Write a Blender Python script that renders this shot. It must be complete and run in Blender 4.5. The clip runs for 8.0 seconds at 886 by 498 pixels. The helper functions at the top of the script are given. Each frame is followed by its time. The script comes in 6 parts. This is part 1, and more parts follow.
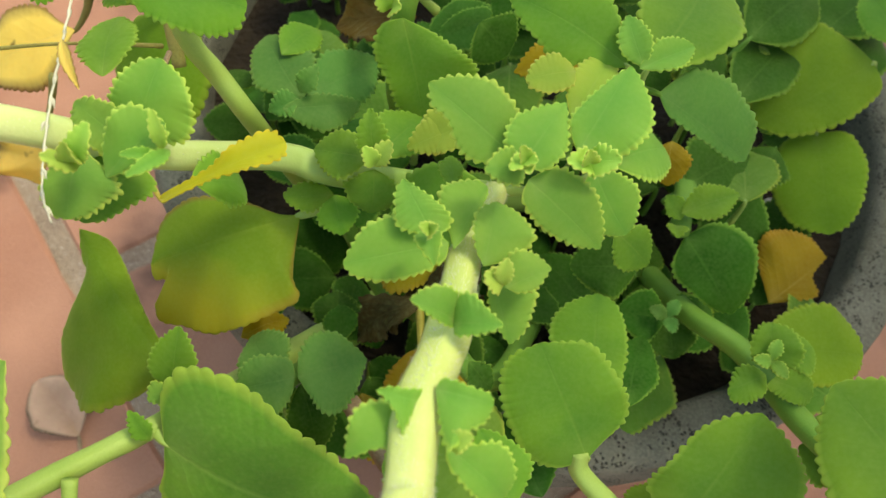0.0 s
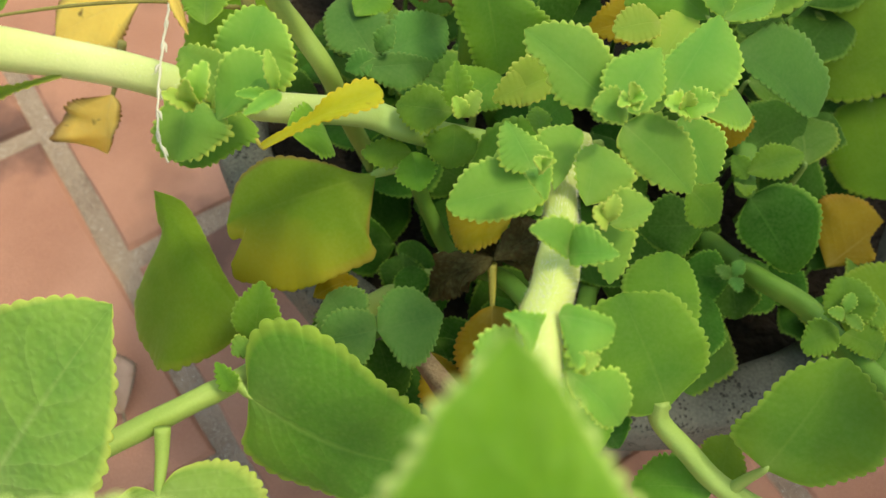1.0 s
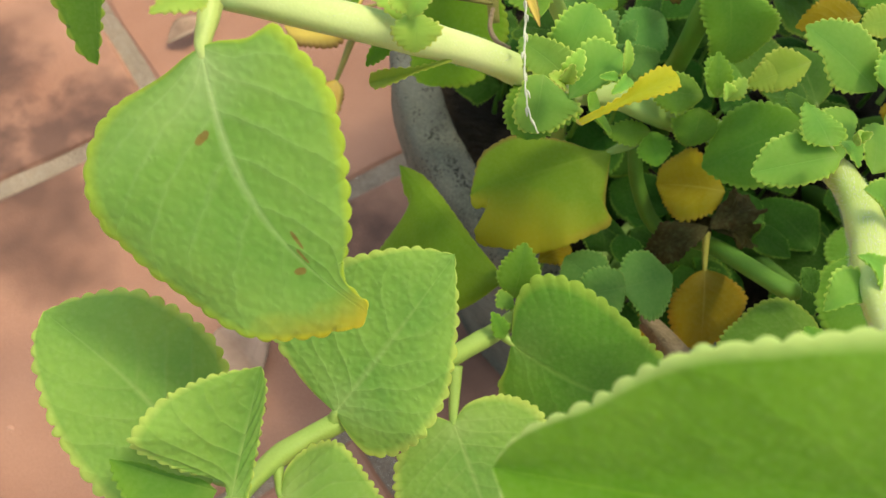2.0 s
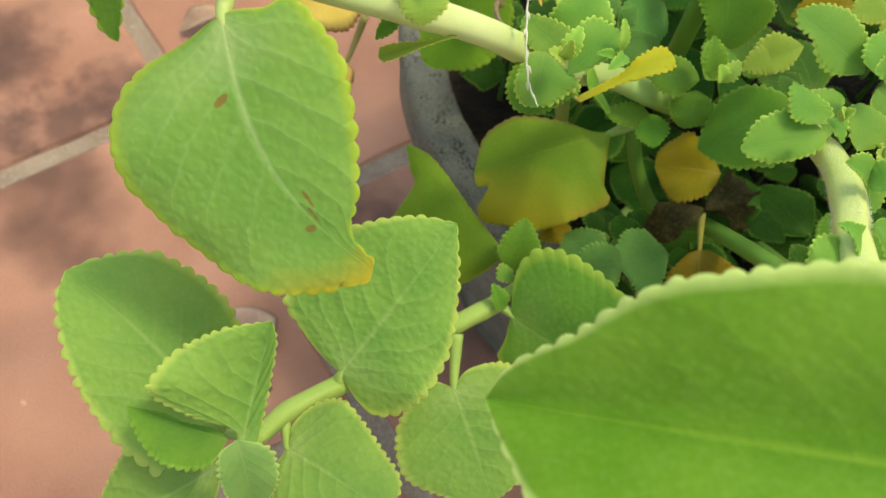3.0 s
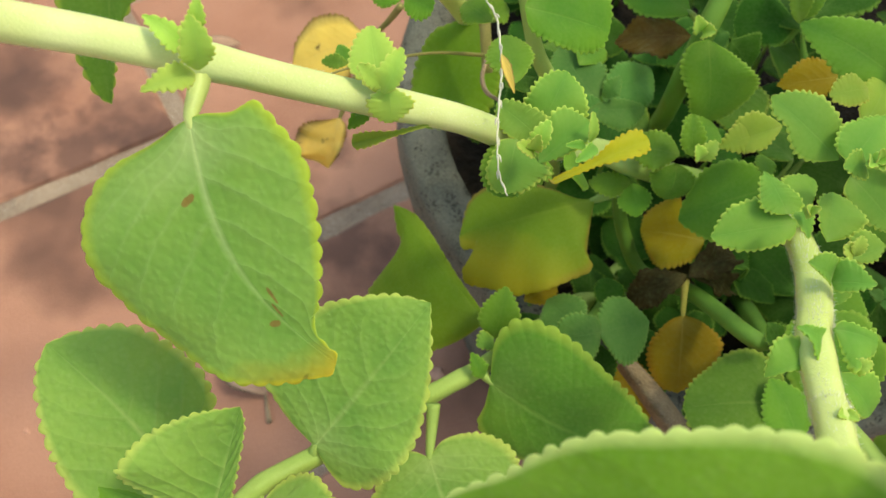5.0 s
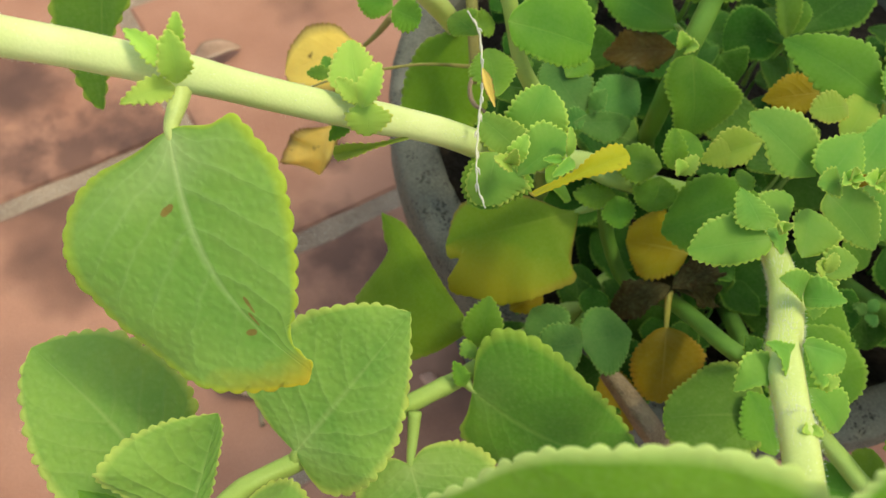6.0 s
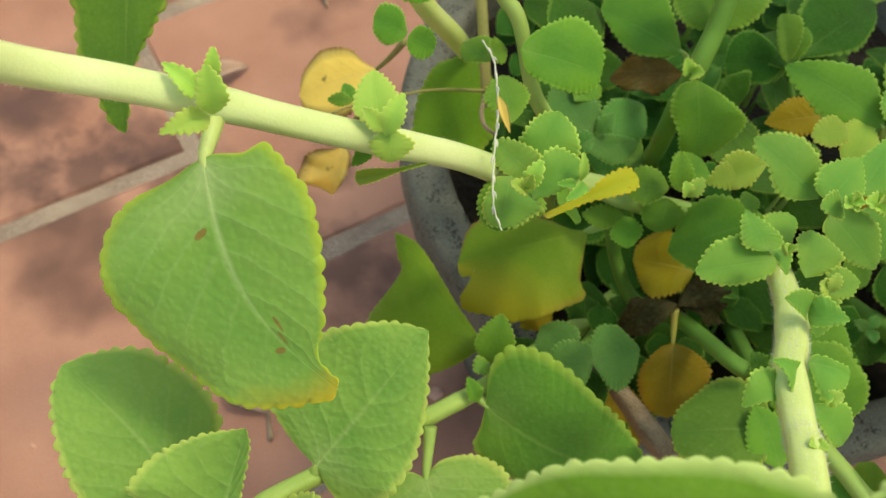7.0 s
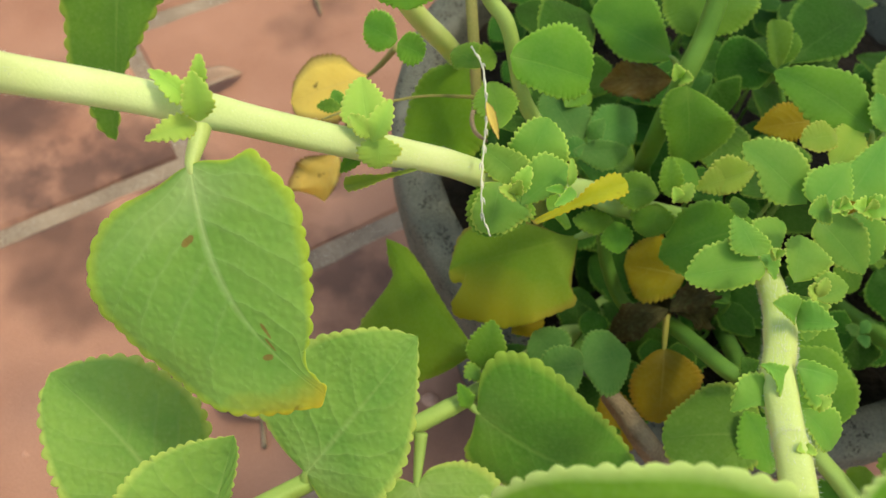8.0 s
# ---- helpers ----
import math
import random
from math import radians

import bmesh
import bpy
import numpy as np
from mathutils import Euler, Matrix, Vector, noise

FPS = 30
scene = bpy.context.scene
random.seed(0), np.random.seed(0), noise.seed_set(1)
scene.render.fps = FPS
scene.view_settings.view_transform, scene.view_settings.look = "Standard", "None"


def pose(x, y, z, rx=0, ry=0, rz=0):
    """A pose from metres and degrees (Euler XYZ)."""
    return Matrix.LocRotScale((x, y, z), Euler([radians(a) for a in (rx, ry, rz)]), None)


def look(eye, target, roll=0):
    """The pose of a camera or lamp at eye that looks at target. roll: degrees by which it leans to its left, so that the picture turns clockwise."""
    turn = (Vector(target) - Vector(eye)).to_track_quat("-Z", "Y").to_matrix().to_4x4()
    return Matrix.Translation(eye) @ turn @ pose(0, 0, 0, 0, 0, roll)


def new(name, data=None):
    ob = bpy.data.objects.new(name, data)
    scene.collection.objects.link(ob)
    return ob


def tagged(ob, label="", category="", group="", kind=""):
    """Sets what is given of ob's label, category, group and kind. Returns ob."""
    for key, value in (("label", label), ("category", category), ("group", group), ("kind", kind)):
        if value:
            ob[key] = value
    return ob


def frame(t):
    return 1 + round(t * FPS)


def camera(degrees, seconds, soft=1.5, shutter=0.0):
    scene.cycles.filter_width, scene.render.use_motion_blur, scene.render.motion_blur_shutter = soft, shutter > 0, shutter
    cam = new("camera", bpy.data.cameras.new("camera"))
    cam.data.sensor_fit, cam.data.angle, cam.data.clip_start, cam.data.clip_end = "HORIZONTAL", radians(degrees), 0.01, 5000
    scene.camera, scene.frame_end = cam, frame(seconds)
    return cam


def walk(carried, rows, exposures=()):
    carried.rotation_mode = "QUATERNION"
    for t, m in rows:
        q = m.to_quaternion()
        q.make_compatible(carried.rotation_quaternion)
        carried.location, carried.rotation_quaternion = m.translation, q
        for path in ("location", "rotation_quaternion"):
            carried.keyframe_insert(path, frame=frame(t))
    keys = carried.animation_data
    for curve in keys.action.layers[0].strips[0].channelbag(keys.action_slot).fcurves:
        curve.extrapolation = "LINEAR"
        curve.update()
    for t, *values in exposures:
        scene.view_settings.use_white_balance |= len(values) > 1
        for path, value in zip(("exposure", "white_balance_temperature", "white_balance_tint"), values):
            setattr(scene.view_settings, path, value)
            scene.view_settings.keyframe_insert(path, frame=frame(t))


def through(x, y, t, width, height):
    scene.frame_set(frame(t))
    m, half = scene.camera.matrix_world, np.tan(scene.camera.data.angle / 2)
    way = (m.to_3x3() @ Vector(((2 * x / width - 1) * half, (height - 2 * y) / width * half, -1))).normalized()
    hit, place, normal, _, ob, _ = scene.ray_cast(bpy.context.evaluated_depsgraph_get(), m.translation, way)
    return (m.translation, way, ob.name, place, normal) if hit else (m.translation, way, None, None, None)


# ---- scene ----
cam = camera(55.20, 8.0)
cam.data.dof.use_dof = True
cam.data.dof.focus_distance = 0.215
cam.data.dof.aperture_fstop = 23.0
PATH = [
    (0, (0.01608, 0.03356, 0.54504), (0.02140, 0.17423, 0.28012), 10.68),
    (0.5, (0.01147, 0.02748, 0.53256), (0.01583, 0.16676, 0.26688), 10.32),
    (1, (-0.00186, 0.01928, 0.54104), (0.00079, 0.15829, 0.27521), 9.45),
    (1.5, (-0.05115, -0.00669, 0.55769), (-0.04810, 0.13185, 0.29161), 9.72),
    (2, (-0.07675, -0.01473, 0.56169), (-0.07451, 0.12229, 0.29482), 9.96),
    (2.2, (-0.08211, -0.01821, 0.56254), (-0.07968, 0.11723, 0.29487), 10.29),
    (3.3, (-0.06985, -0.02756, 0.56852), (-0.07065, 0.10914, 0.30147), 9.93),
    (3.5, (-0.06715, -0.02641, 0.56772), (-0.06830, 0.11033, 0.30070), 9.84),
    (4, (-0.06378, -0.02067, 0.56907), (-0.06697, 0.11557, 0.30181), 9.15),
    (4.5, (-0.06515, -0.01402, 0.57079), (-0.07030, 0.12176, 0.30332), 8.55),
    (4.7, (-0.06613, -0.01058, 0.57557), (-0.07235, 0.12623, 0.30866), 8.35),
    (6, (-0.05909, -0.00691, 0.58462), (-0.06811, 0.13130, 0.31851), 8.41),
    (6.5, (-0.05838, -0.00856, 0.58623), (-0.06867, 0.13128, 0.32101), 8.01),
    (7, (-0.06438, -0.01042, 0.59307), (-0.07387, 0.13207, 0.32923), 8.28),
    (7.5, (-0.06053, -0.00590, 0.59533), (-0.06942, 0.13811, 0.33231), 8.26),
    (8, (-0.06219, -0.01000, 0.59308), (-0.07106, 0.13462, 0.33039), 8.35),
]
walk(cam, [(t, look(eye, target, roll)) for t, eye, target, roll in PATH], exposures=[(0, 0.53, 8300, -7), (1, 0.48, 8300, -7), (2, 0.45, 8100, -7), (4.5, 0.42, 7950, -7), (6, 0.32, 7950, -7), (8, 0.28, 7950, -7)])

# ---- light: hazy high sun over an open terrace ----
world = bpy.data.worlds.new("hazy_sky")
scene.world = world
world.use_nodes = True
sky = world.node_tree.nodes.new("ShaderNodeTexSky")
sky.sky_type = "NISHITA"
sky.sun_disc = False
SUN = Vector((0.36, 0.14, 0.92)).normalized()
sky.sun_elevation = math.asin(SUN.z)
sky.sun_rotation = math.atan2(SUN.x, SUN.y)
sky.dust_density = 3.0
back = world.node_tree.nodes["Background"]
back.inputs["Strength"].default_value = 0.26
world.node_tree.links.new(sky.outputs["Color"], back.inputs["Color"])

sun_data = bpy.data.lights.new("sun", "SUN")
sun_data.energy, sun_data.angle, sun_data.color = 1.45, radians(7.0), (1.0, 0.95, 0.84)
sun = new("sun", sun_data)
sun.matrix_world = look(SUN * 10, (0, 0, 0))


# ---- materials ----
def node(tree, kind, **inputs):
    made = tree.nodes.new(kind)
    for key, value in inputs.items():
        made.inputs[key.replace("_", " ")].default_value = value
    return made


def math_node(tree, op, a, b=None):
    made = tree.nodes.new("ShaderNodeMath")
    made.operation = op
    for slot, value in enumerate((a, b)):
        if value is None:
            continue
        if isinstance(value, (int, float)):
            made.inputs[slot].default_value = value
        else:
            tree.links.new(value, made.inputs[slot])
    return made.outputs[0]


def mix_colour(tree, factor, a, b, how="MIX"):
    made = tree.nodes.new("ShaderNodeMix")
    made.data_type, made.blend_type = "RGBA", how
    for slot, value in ((0, factor), (6, a), (7, b)):
        if isinstance(value, (int, float)):
            made.inputs[slot].default_value = value
        elif isinstance(value, tuple):
            made.inputs[slot].default_value = (*value, 1) if len(value) == 3 else value
        else:
            tree.links.new(value, made.inputs[slot])
    return made.outputs[2]


def ramp(tree, value, low, high, a=0.0, b=1.0):
    made = tree.nodes.new("ShaderNodeMapRange")
    made.clamp = True
    for slot, v in enumerate((value, low, high, a, b)):
        if isinstance(v, (int, float)):
            made.inputs[slot].default_value = v
        else:
            tree.links.new(v, made.inputs[slot])
    return made.outputs[0]


def noise_value(tree, coords, scale, detail=3.0):
    made = tree.nodes.new("ShaderNodeTexNoise")
    made.inputs["Scale"].default_value, made.inputs["Detail"].default_value = scale, detail
    tree.links.new(coords, made.inputs["Vector"])
    return made.outputs["Fac"]


def tree_warp(tree, coords):
    """A coloured noise, to bend a pattern's coordinates."""
    tex = node(tree, "ShaderNodeTexNoise", Scale=300.0, Detail=1.0)
    tree.links.new(coords, tex.inputs["Vector"])
    return tex.outputs["Color"]


def blank(name):
    mat = bpy.data.materials.new(name)
    mat.use_nodes = True
    return mat, mat.node_tree, mat.node_tree.nodes["Principled BSDF"]


def leaf_material(name, green, deep, rim, vein, edge=(0.0, 0.0, 0.0), edge_from=2.0, tip_from=2.0, through=0.42, crinkle=1.0, spots=0.0, marks=(), sheen=0.2, lean=0.0, gloss=0.2):
    """A felted leaf: colour between veins, paler veins and rim, old colour creeping in from the rim or the tip, quilted relief."""
    mat, tree, shader = blank(name)
    link = tree.links.new
    uv = tree.nodes.new("ShaderNodeUVMap").outputs[0]
    split = tree.nodes.new("ShaderNodeSeparateXYZ")
    link(uv, split.inputs[0])
    place = tree.nodes.new("ShaderNodeTexCoord").outputs["Object"]
    chance = tree.nodes.new("ShaderNodeObjectInfo").outputs["Random"]
    centred = math_node(tree, "SUBTRACT", math_node(tree, "MULTIPLY", split.outputs[0], 2.0), 1.0)
    across = math_node(tree, "ABSOLUTE", centred)
    along = split.outputs[1]
    wob = math_node(tree, "MULTIPLY", math_node(tree, "SUBTRACT", noise_value(tree, place, 110.0), 0.5), 0.09)
    # side veins run forward from the midrib in slight arcs
    arc = math_node(tree, "SUBTRACT", along, math_node(tree, "MULTIPLY", math_node(tree, "POWER", across, 1.15), 0.40))
    arc = math_node(tree, "ADD", arc, wob)
    saw = math_node(tree, "PINGPONG", math_node(tree, "MULTIPLY", arc, 6.0), 0.5)
    side = ramp(tree, saw, 0.0, 0.13, 1.0, 0.0)
    side = math_node(tree, "MULTIPLY", side, math_node(tree, "MULTIPLY", ramp(tree, across, 0.95, 0.6, 0.0, 1.0), ramp(tree, along, 0.72, 0.95, 1.0, 0.0)))
    girth = math_node(tree, "SUBTRACT", 0.075, math_node(tree, "MULTIPLY", along, 0.06))
    mid = ramp(tree, across, 0.0, girth, 1.0, 0.0)
    veins = math_node(tree, "MAXIMUM", math_node(tree, "MULTIPLY", side, 0.36 * crinkle), mid)
    broad, fine = noise_value(tree, place, 55.0, 4.0), noise_value(tree, place, 900.0, 3.0)
    body = mix_colour(tree, ramp(tree, math_node(tree, "ADD", broad, math_node(tree, "MULTIPLY", math_node(tree, "SUBTRACT", across, 0.4), 0.35)), 0.3, 0.75), deep, green)
    body = mix_colour(tree, math_node(tree, "MULTIPLY", ramp(tree, along, 0.0, 0.24, 0.7, 0.0), ramp(tree, across, 0.9, 0.1)), body, vein)
    body = mix_colour(tree, math_node(tree, "MULTIPLY", math_node(tree, "MULTIPLY", veins, 0.6 if crinkle > 0.15 else 0.28), ramp(tree, along, 0.05, 0.75, 1.0, 0.32)), body, vein)
    edge_noise = math_node(tree, "ADD", across, math_node(tree, "MULTIPLY", math_node(tree, "SUBTRACT", broad, 0.5), 0.25))
    body = mix_colour(tree, ramp(tree, across, 0.88, 0.985, 0.0, 0.95), body, rim)
    if edge_from < 1.5:
        body = mix_colour(tree, ramp(tree, edge_noise, edge_from, edge_from + 0.45), body, edge)
    if tip_from < 1.5:
        late = math_node(tree, "ADD", math_node(tree, "ADD", math_node(tree, "MULTIPLY", along, 1.0 - lean), math_node(tree, "MULTIPLY", centred, lean)), math_node(tree, "MULTIPLY", math_node(tree, "SUBTRACT", broad, 0.5), 0.3))
        body = mix_colour(tree, ramp(tree, late, tip_from, tip_from + (0.4 if lean else 0.22)), body, edge)
    if spots > 0:
        rust = ramp(tree, noise_value(tree, place, 150.0, 2.0), 0.72 - spots * 0.1, 0.78, 0.0, 0.8)
        body = mix_colour(tree, rust, body, (0.12, 0.06, 0.02))
    for mu, mv, ru, rv in marks:
        du = math_node(tree, "DIVIDE", math_node(tree, "SUBTRACT", centred, mu), ru)
        dv = math_node(tree, "DIVIDE", math_node(tree, "SUBTRACT", along, mv), rv)
        far = math_node(tree, "ADD", math_node(tree, "MULTIPLY", du, du), math_node(tree, "MULTIPLY", dv, dv))
        far = math_node(tree, "ADD", far, math_node(tree, "MULTIPLY", math_node(tree, "SUBTRACT", noise_value(tree, place, 500.0), 0.5), 1.6))
        body = mix_colour(tree, ramp(tree, far, 0.7, 1.1, 0.85, 0.0), body, (0.27, 0.14, 0.04))
    shift = tree.nodes.new("ShaderNodeHueSaturation")
    link(body, shift.inputs["Color"])
    link(ramp(tree, chance, 0.0, 1.0, 0.488, 0.508), shift.inputs["Hue"])
    link(ramp(tree, chance, 0.0, 1.0, 0.88, 1.1), shift.inputs["Value"])
    cell = tree.nodes.new("ShaderNodeTexVoronoi")
    cell.feature = "SMOOTH_F1"
    cell.inputs["Scale"].default_value = 470.0
    cell.inputs["Smoothness"].default_value = 0.6
    link(mix_colour(tree, 0.0016, place, tree_warp(tree, place), "ADD"), cell.inputs["Vector"])
    dome = math_node(tree, "MULTIPLY", ramp(tree, cell.outputs["Distance"], 0.1, 0.5, 1.0, 0.0), ramp(tree, across, 0.04, 0.2))
    felt = mix_colour(tree, math_node(tree, "ADD", ramp(tree, fine, 0.35, 0.75, 0.0, 0.05), math_node(tree, "MULTIPLY", dome, 0.09 * min(crinkle, 1.0))), shift.outputs[0], (0.55, 0.66, 0.30))
    link(felt, shader.inputs["Base Color"])
    shader.inputs["Roughness"].default_value = 0.62
    shader.inputs["Specular IOR Level"].default_value = gloss
    shader.inputs["Sheen Weight"].default_value = sheen
    shader.inputs["Sheen Roughness"].default_value = 0.45
    shader.inputs["Sheen Tint"].default_value = (0.85, 0.95, 0.50, 1)
    # relief: cushions between veins, then the felt
    pillow = ramp(tree, saw, 0.0, 0.42)
    pillow = math_node(tree, "MULTIPLY", math_node(tree, "MULTIPLY", pillow, math_node(tree, "SUBTRACT", 2.0, pillow)), math_node(tree, "MINIMUM", ramp(tree, along, 0.02, 0.3, 0.2, 1.0), ramp(tree, along, 0.70, 0.96, 1.0, 0.1)))
    high = math_node(tree, "SUBTRACT", math_node(tree, "MULTIPLY", pillow, 0.50 * crinkle), math_node(tree, "MULTIPLY", cell.outputs["Distance"], 0.62 * crinkle))
    high = math_node(tree, "ADD", high, math_node(tree, "MULTIPLY", fine, 0.05))
    high = math_node(tree, "ADD", high, math_node(tree, "MULTIPLY", mid, 0.10))
    bump = tree.nodes.new("ShaderNodeBump")
    bump.inputs["Strength"].default_value, bump.inputs["Distance"].default_value = 0.7, 0.0007 + 0.0010 * min(crinkle, 1.0)
    link(high, bump.inputs["Height"])
    link(bump.outputs[0], shader.inputs["Normal"])
    glow = tree.nodes.new("ShaderNodeBsdfTranslucent")
    warm = mix_colour(tree, 1.0, felt, (1.22, 1.2, 0.42), "MULTIPLY")
    link(warm, glow.inputs["Color"])
    blend = tree.nodes.new("ShaderNodeMixShader")
    blend.inputs[0].default_value = through
    link(shader.outputs[0], blend.inputs[1])
    link(glow.outputs[0], blend.inputs[2])
    link(blend.outputs[0], tree.nodes["Material Output"].inputs["Surface"])
    return mat


def surface(name, a, b, scale, fine_scale, rough=0.8, bump=0.5, depth=0.001, spots=None, spot_scale=60.0, spot_at=0.6, by_object=0.0, through=0.0, grain=0.35, dark_blots=(), end_colour=None):
    """A plain matt surface: two colours in large patches, fine grain, and stains of a third colour."""
    mat, tree, shader = blank(name)
    link = tree.links.new
    place = tree.nodes.new("ShaderNodeTexCoord").outputs["Object"]
    if by_object:
        shift = tree.nodes.new("ShaderNodeVectorMath")
        shift.operation = "ADD"
        link(place, shift.inputs[0])
        combine = tree.nodes.new("ShaderNodeCombineXYZ")
        link(math_node(tree, "MULTIPLY", tree.nodes.new("ShaderNodeObjectInfo").outputs["Random"], by_object), combine.inputs[0])
        link(combine.outputs[0], shift.inputs[1])
        place = shift.outputs[0]
    broad, fine = noise_value(tree, place, scale, 5.0), noise_value(tree, place, fine_scale, 4.0)
    body = mix_colour(tree, ramp(tree, broad, 0.3, 0.7), a, b)
    body = mix_colour(tree, ramp(tree, fine, 0.3, 0.75, 0.0, grain), body, tuple(min(1.0, c * 1.5) for c in b))
    if spots:
        stain = ramp(tree, noise_value(tree, place, spot_scale, 4.0), spot_at, spot_at + 0.12)
        body = mix_colour(tree, stain, body, spots)
    # a second colour takes over along the far part of the length
    if end_colour:
        share = tree.nodes.new("ShaderNodeSeparateXYZ")
        link(tree.nodes.new("ShaderNodeUVMap").outputs[0], share.inputs[0])
        body = mix_colour(tree, ramp(tree, share.outputs[1], 0.52, 0.82), body, end_colour)
    # dark ragged blots at fixed places on the floor
    if dark_blots:
        world_place = tree.nodes.new("ShaderNodeNewGeometry").outputs["Position"]
        rag = math_node(tree, "MULTIPLY", math_node(tree, "SUBTRACT", noise_value(tree, world_place, 38.0, 6.0), 0.5), 2.6)
        for x, y, r in dark_blots:
            gap = tree.nodes.new("ShaderNodeVectorMath")
            gap.operation = "DISTANCE"
            link(world_place, gap.inputs[0])
            gap.inputs[1].default_value = (x, y, 0.0)
            blot = math_node(tree, "ADD", math_node(tree, "DIVIDE", gap.outputs["Value"], r), rag)
            body = mix_colour(tree, ramp(tree, blot, 0.4, 1.5, 0.74, 0.0), body, (0.075, 0.035, 0.028))
    link(body, shader.inputs["Base Color"])
    shader.inputs["Roughness"].default_value = rough
    shader.inputs["Specular IOR Level"].default_value = 0.3
    made = tree.nodes.new("ShaderNodeBump")
    made.inputs["Strength"].default_value, made.inputs["Distance"].default_value = bump, depth
    link(math_node(tree, "ADD", fine, math_node(tree, "MULTIPLY", broad, 0.6)), made.inputs["Height"])
    link(made.outputs[0], shader.inputs["Normal"])
    if through:
        glow = tree.nodes.new("ShaderNodeBsdfTranslucent")
        link(body, glow.inputs["Color"])
        blend = tree.nodes.new("ShaderNodeMixShader")
        blend.inputs[0].default_value = through
        link(shader.outputs[0], blend.inputs[1])
        link(glow.outputs[0], blend.inputs[2])
        link(blend.outputs[0], tree.nodes["Material Output"].inputs["Surface"])
    return mat


def pitted(name, a, b, hole):
    """Cast concrete: cloudy grey, sand grains and many small dark pores."""
    mat, tree, shader = blank(name)
    link = tree.links.new
    place = tree.nodes.new("ShaderNodeTexCoord").outputs["Object"]
    broad, fine = noise_value(tree, place, 26.0, 6.0), noise_value(tree, place, 900.0, 3.0)
    body = mix_colour(tree, ramp(tree, broad, 0.32, 0.68), a, b)
    body = mix_colour(tree, ramp(tree, fine, 0.4, 0.7, 0.0, 0.4), body, tuple(min(1.0, c * 1.5) for c in b))
    pores = tree.nodes.new("ShaderNodeTexVoronoi")
    pores.inputs["Scale"].default_value = 640.0
    link(place, pores.inputs["Vector"])
    some = ramp(tree, noise_value(tree, place, 150.0, 2.0), 0.40, 0.62, 0.02, 0.44)
    pit = ramp(tree, math_node(tree, "SUBTRACT", pores.outputs["Distance"], some), -0.08, 0.04, 1.0, 0.0)
    body = mix_colour(tree, math_node(tree, "MULTIPLY", pit, 0.7), body, hole)
    link(body, shader.inputs["Base Color"])
    shader.inputs["Roughness"].default_value = 0.95
    shader.inputs["Specular IOR Level"].default_value = 0.2
    bump = tree.nodes.new("ShaderNodeBump")
    bump.inputs["Strength"].default_value, bump.inputs["Distance"].default_value = 0.8, 0.0014
    link(math_node(tree, "SUBTRACT", math_node(tree, "MULTIPLY", fine, 0.4), pit), bump.inputs["Height"])
    link(bump.outputs[0], shader.inputs["Normal"])
    return mat


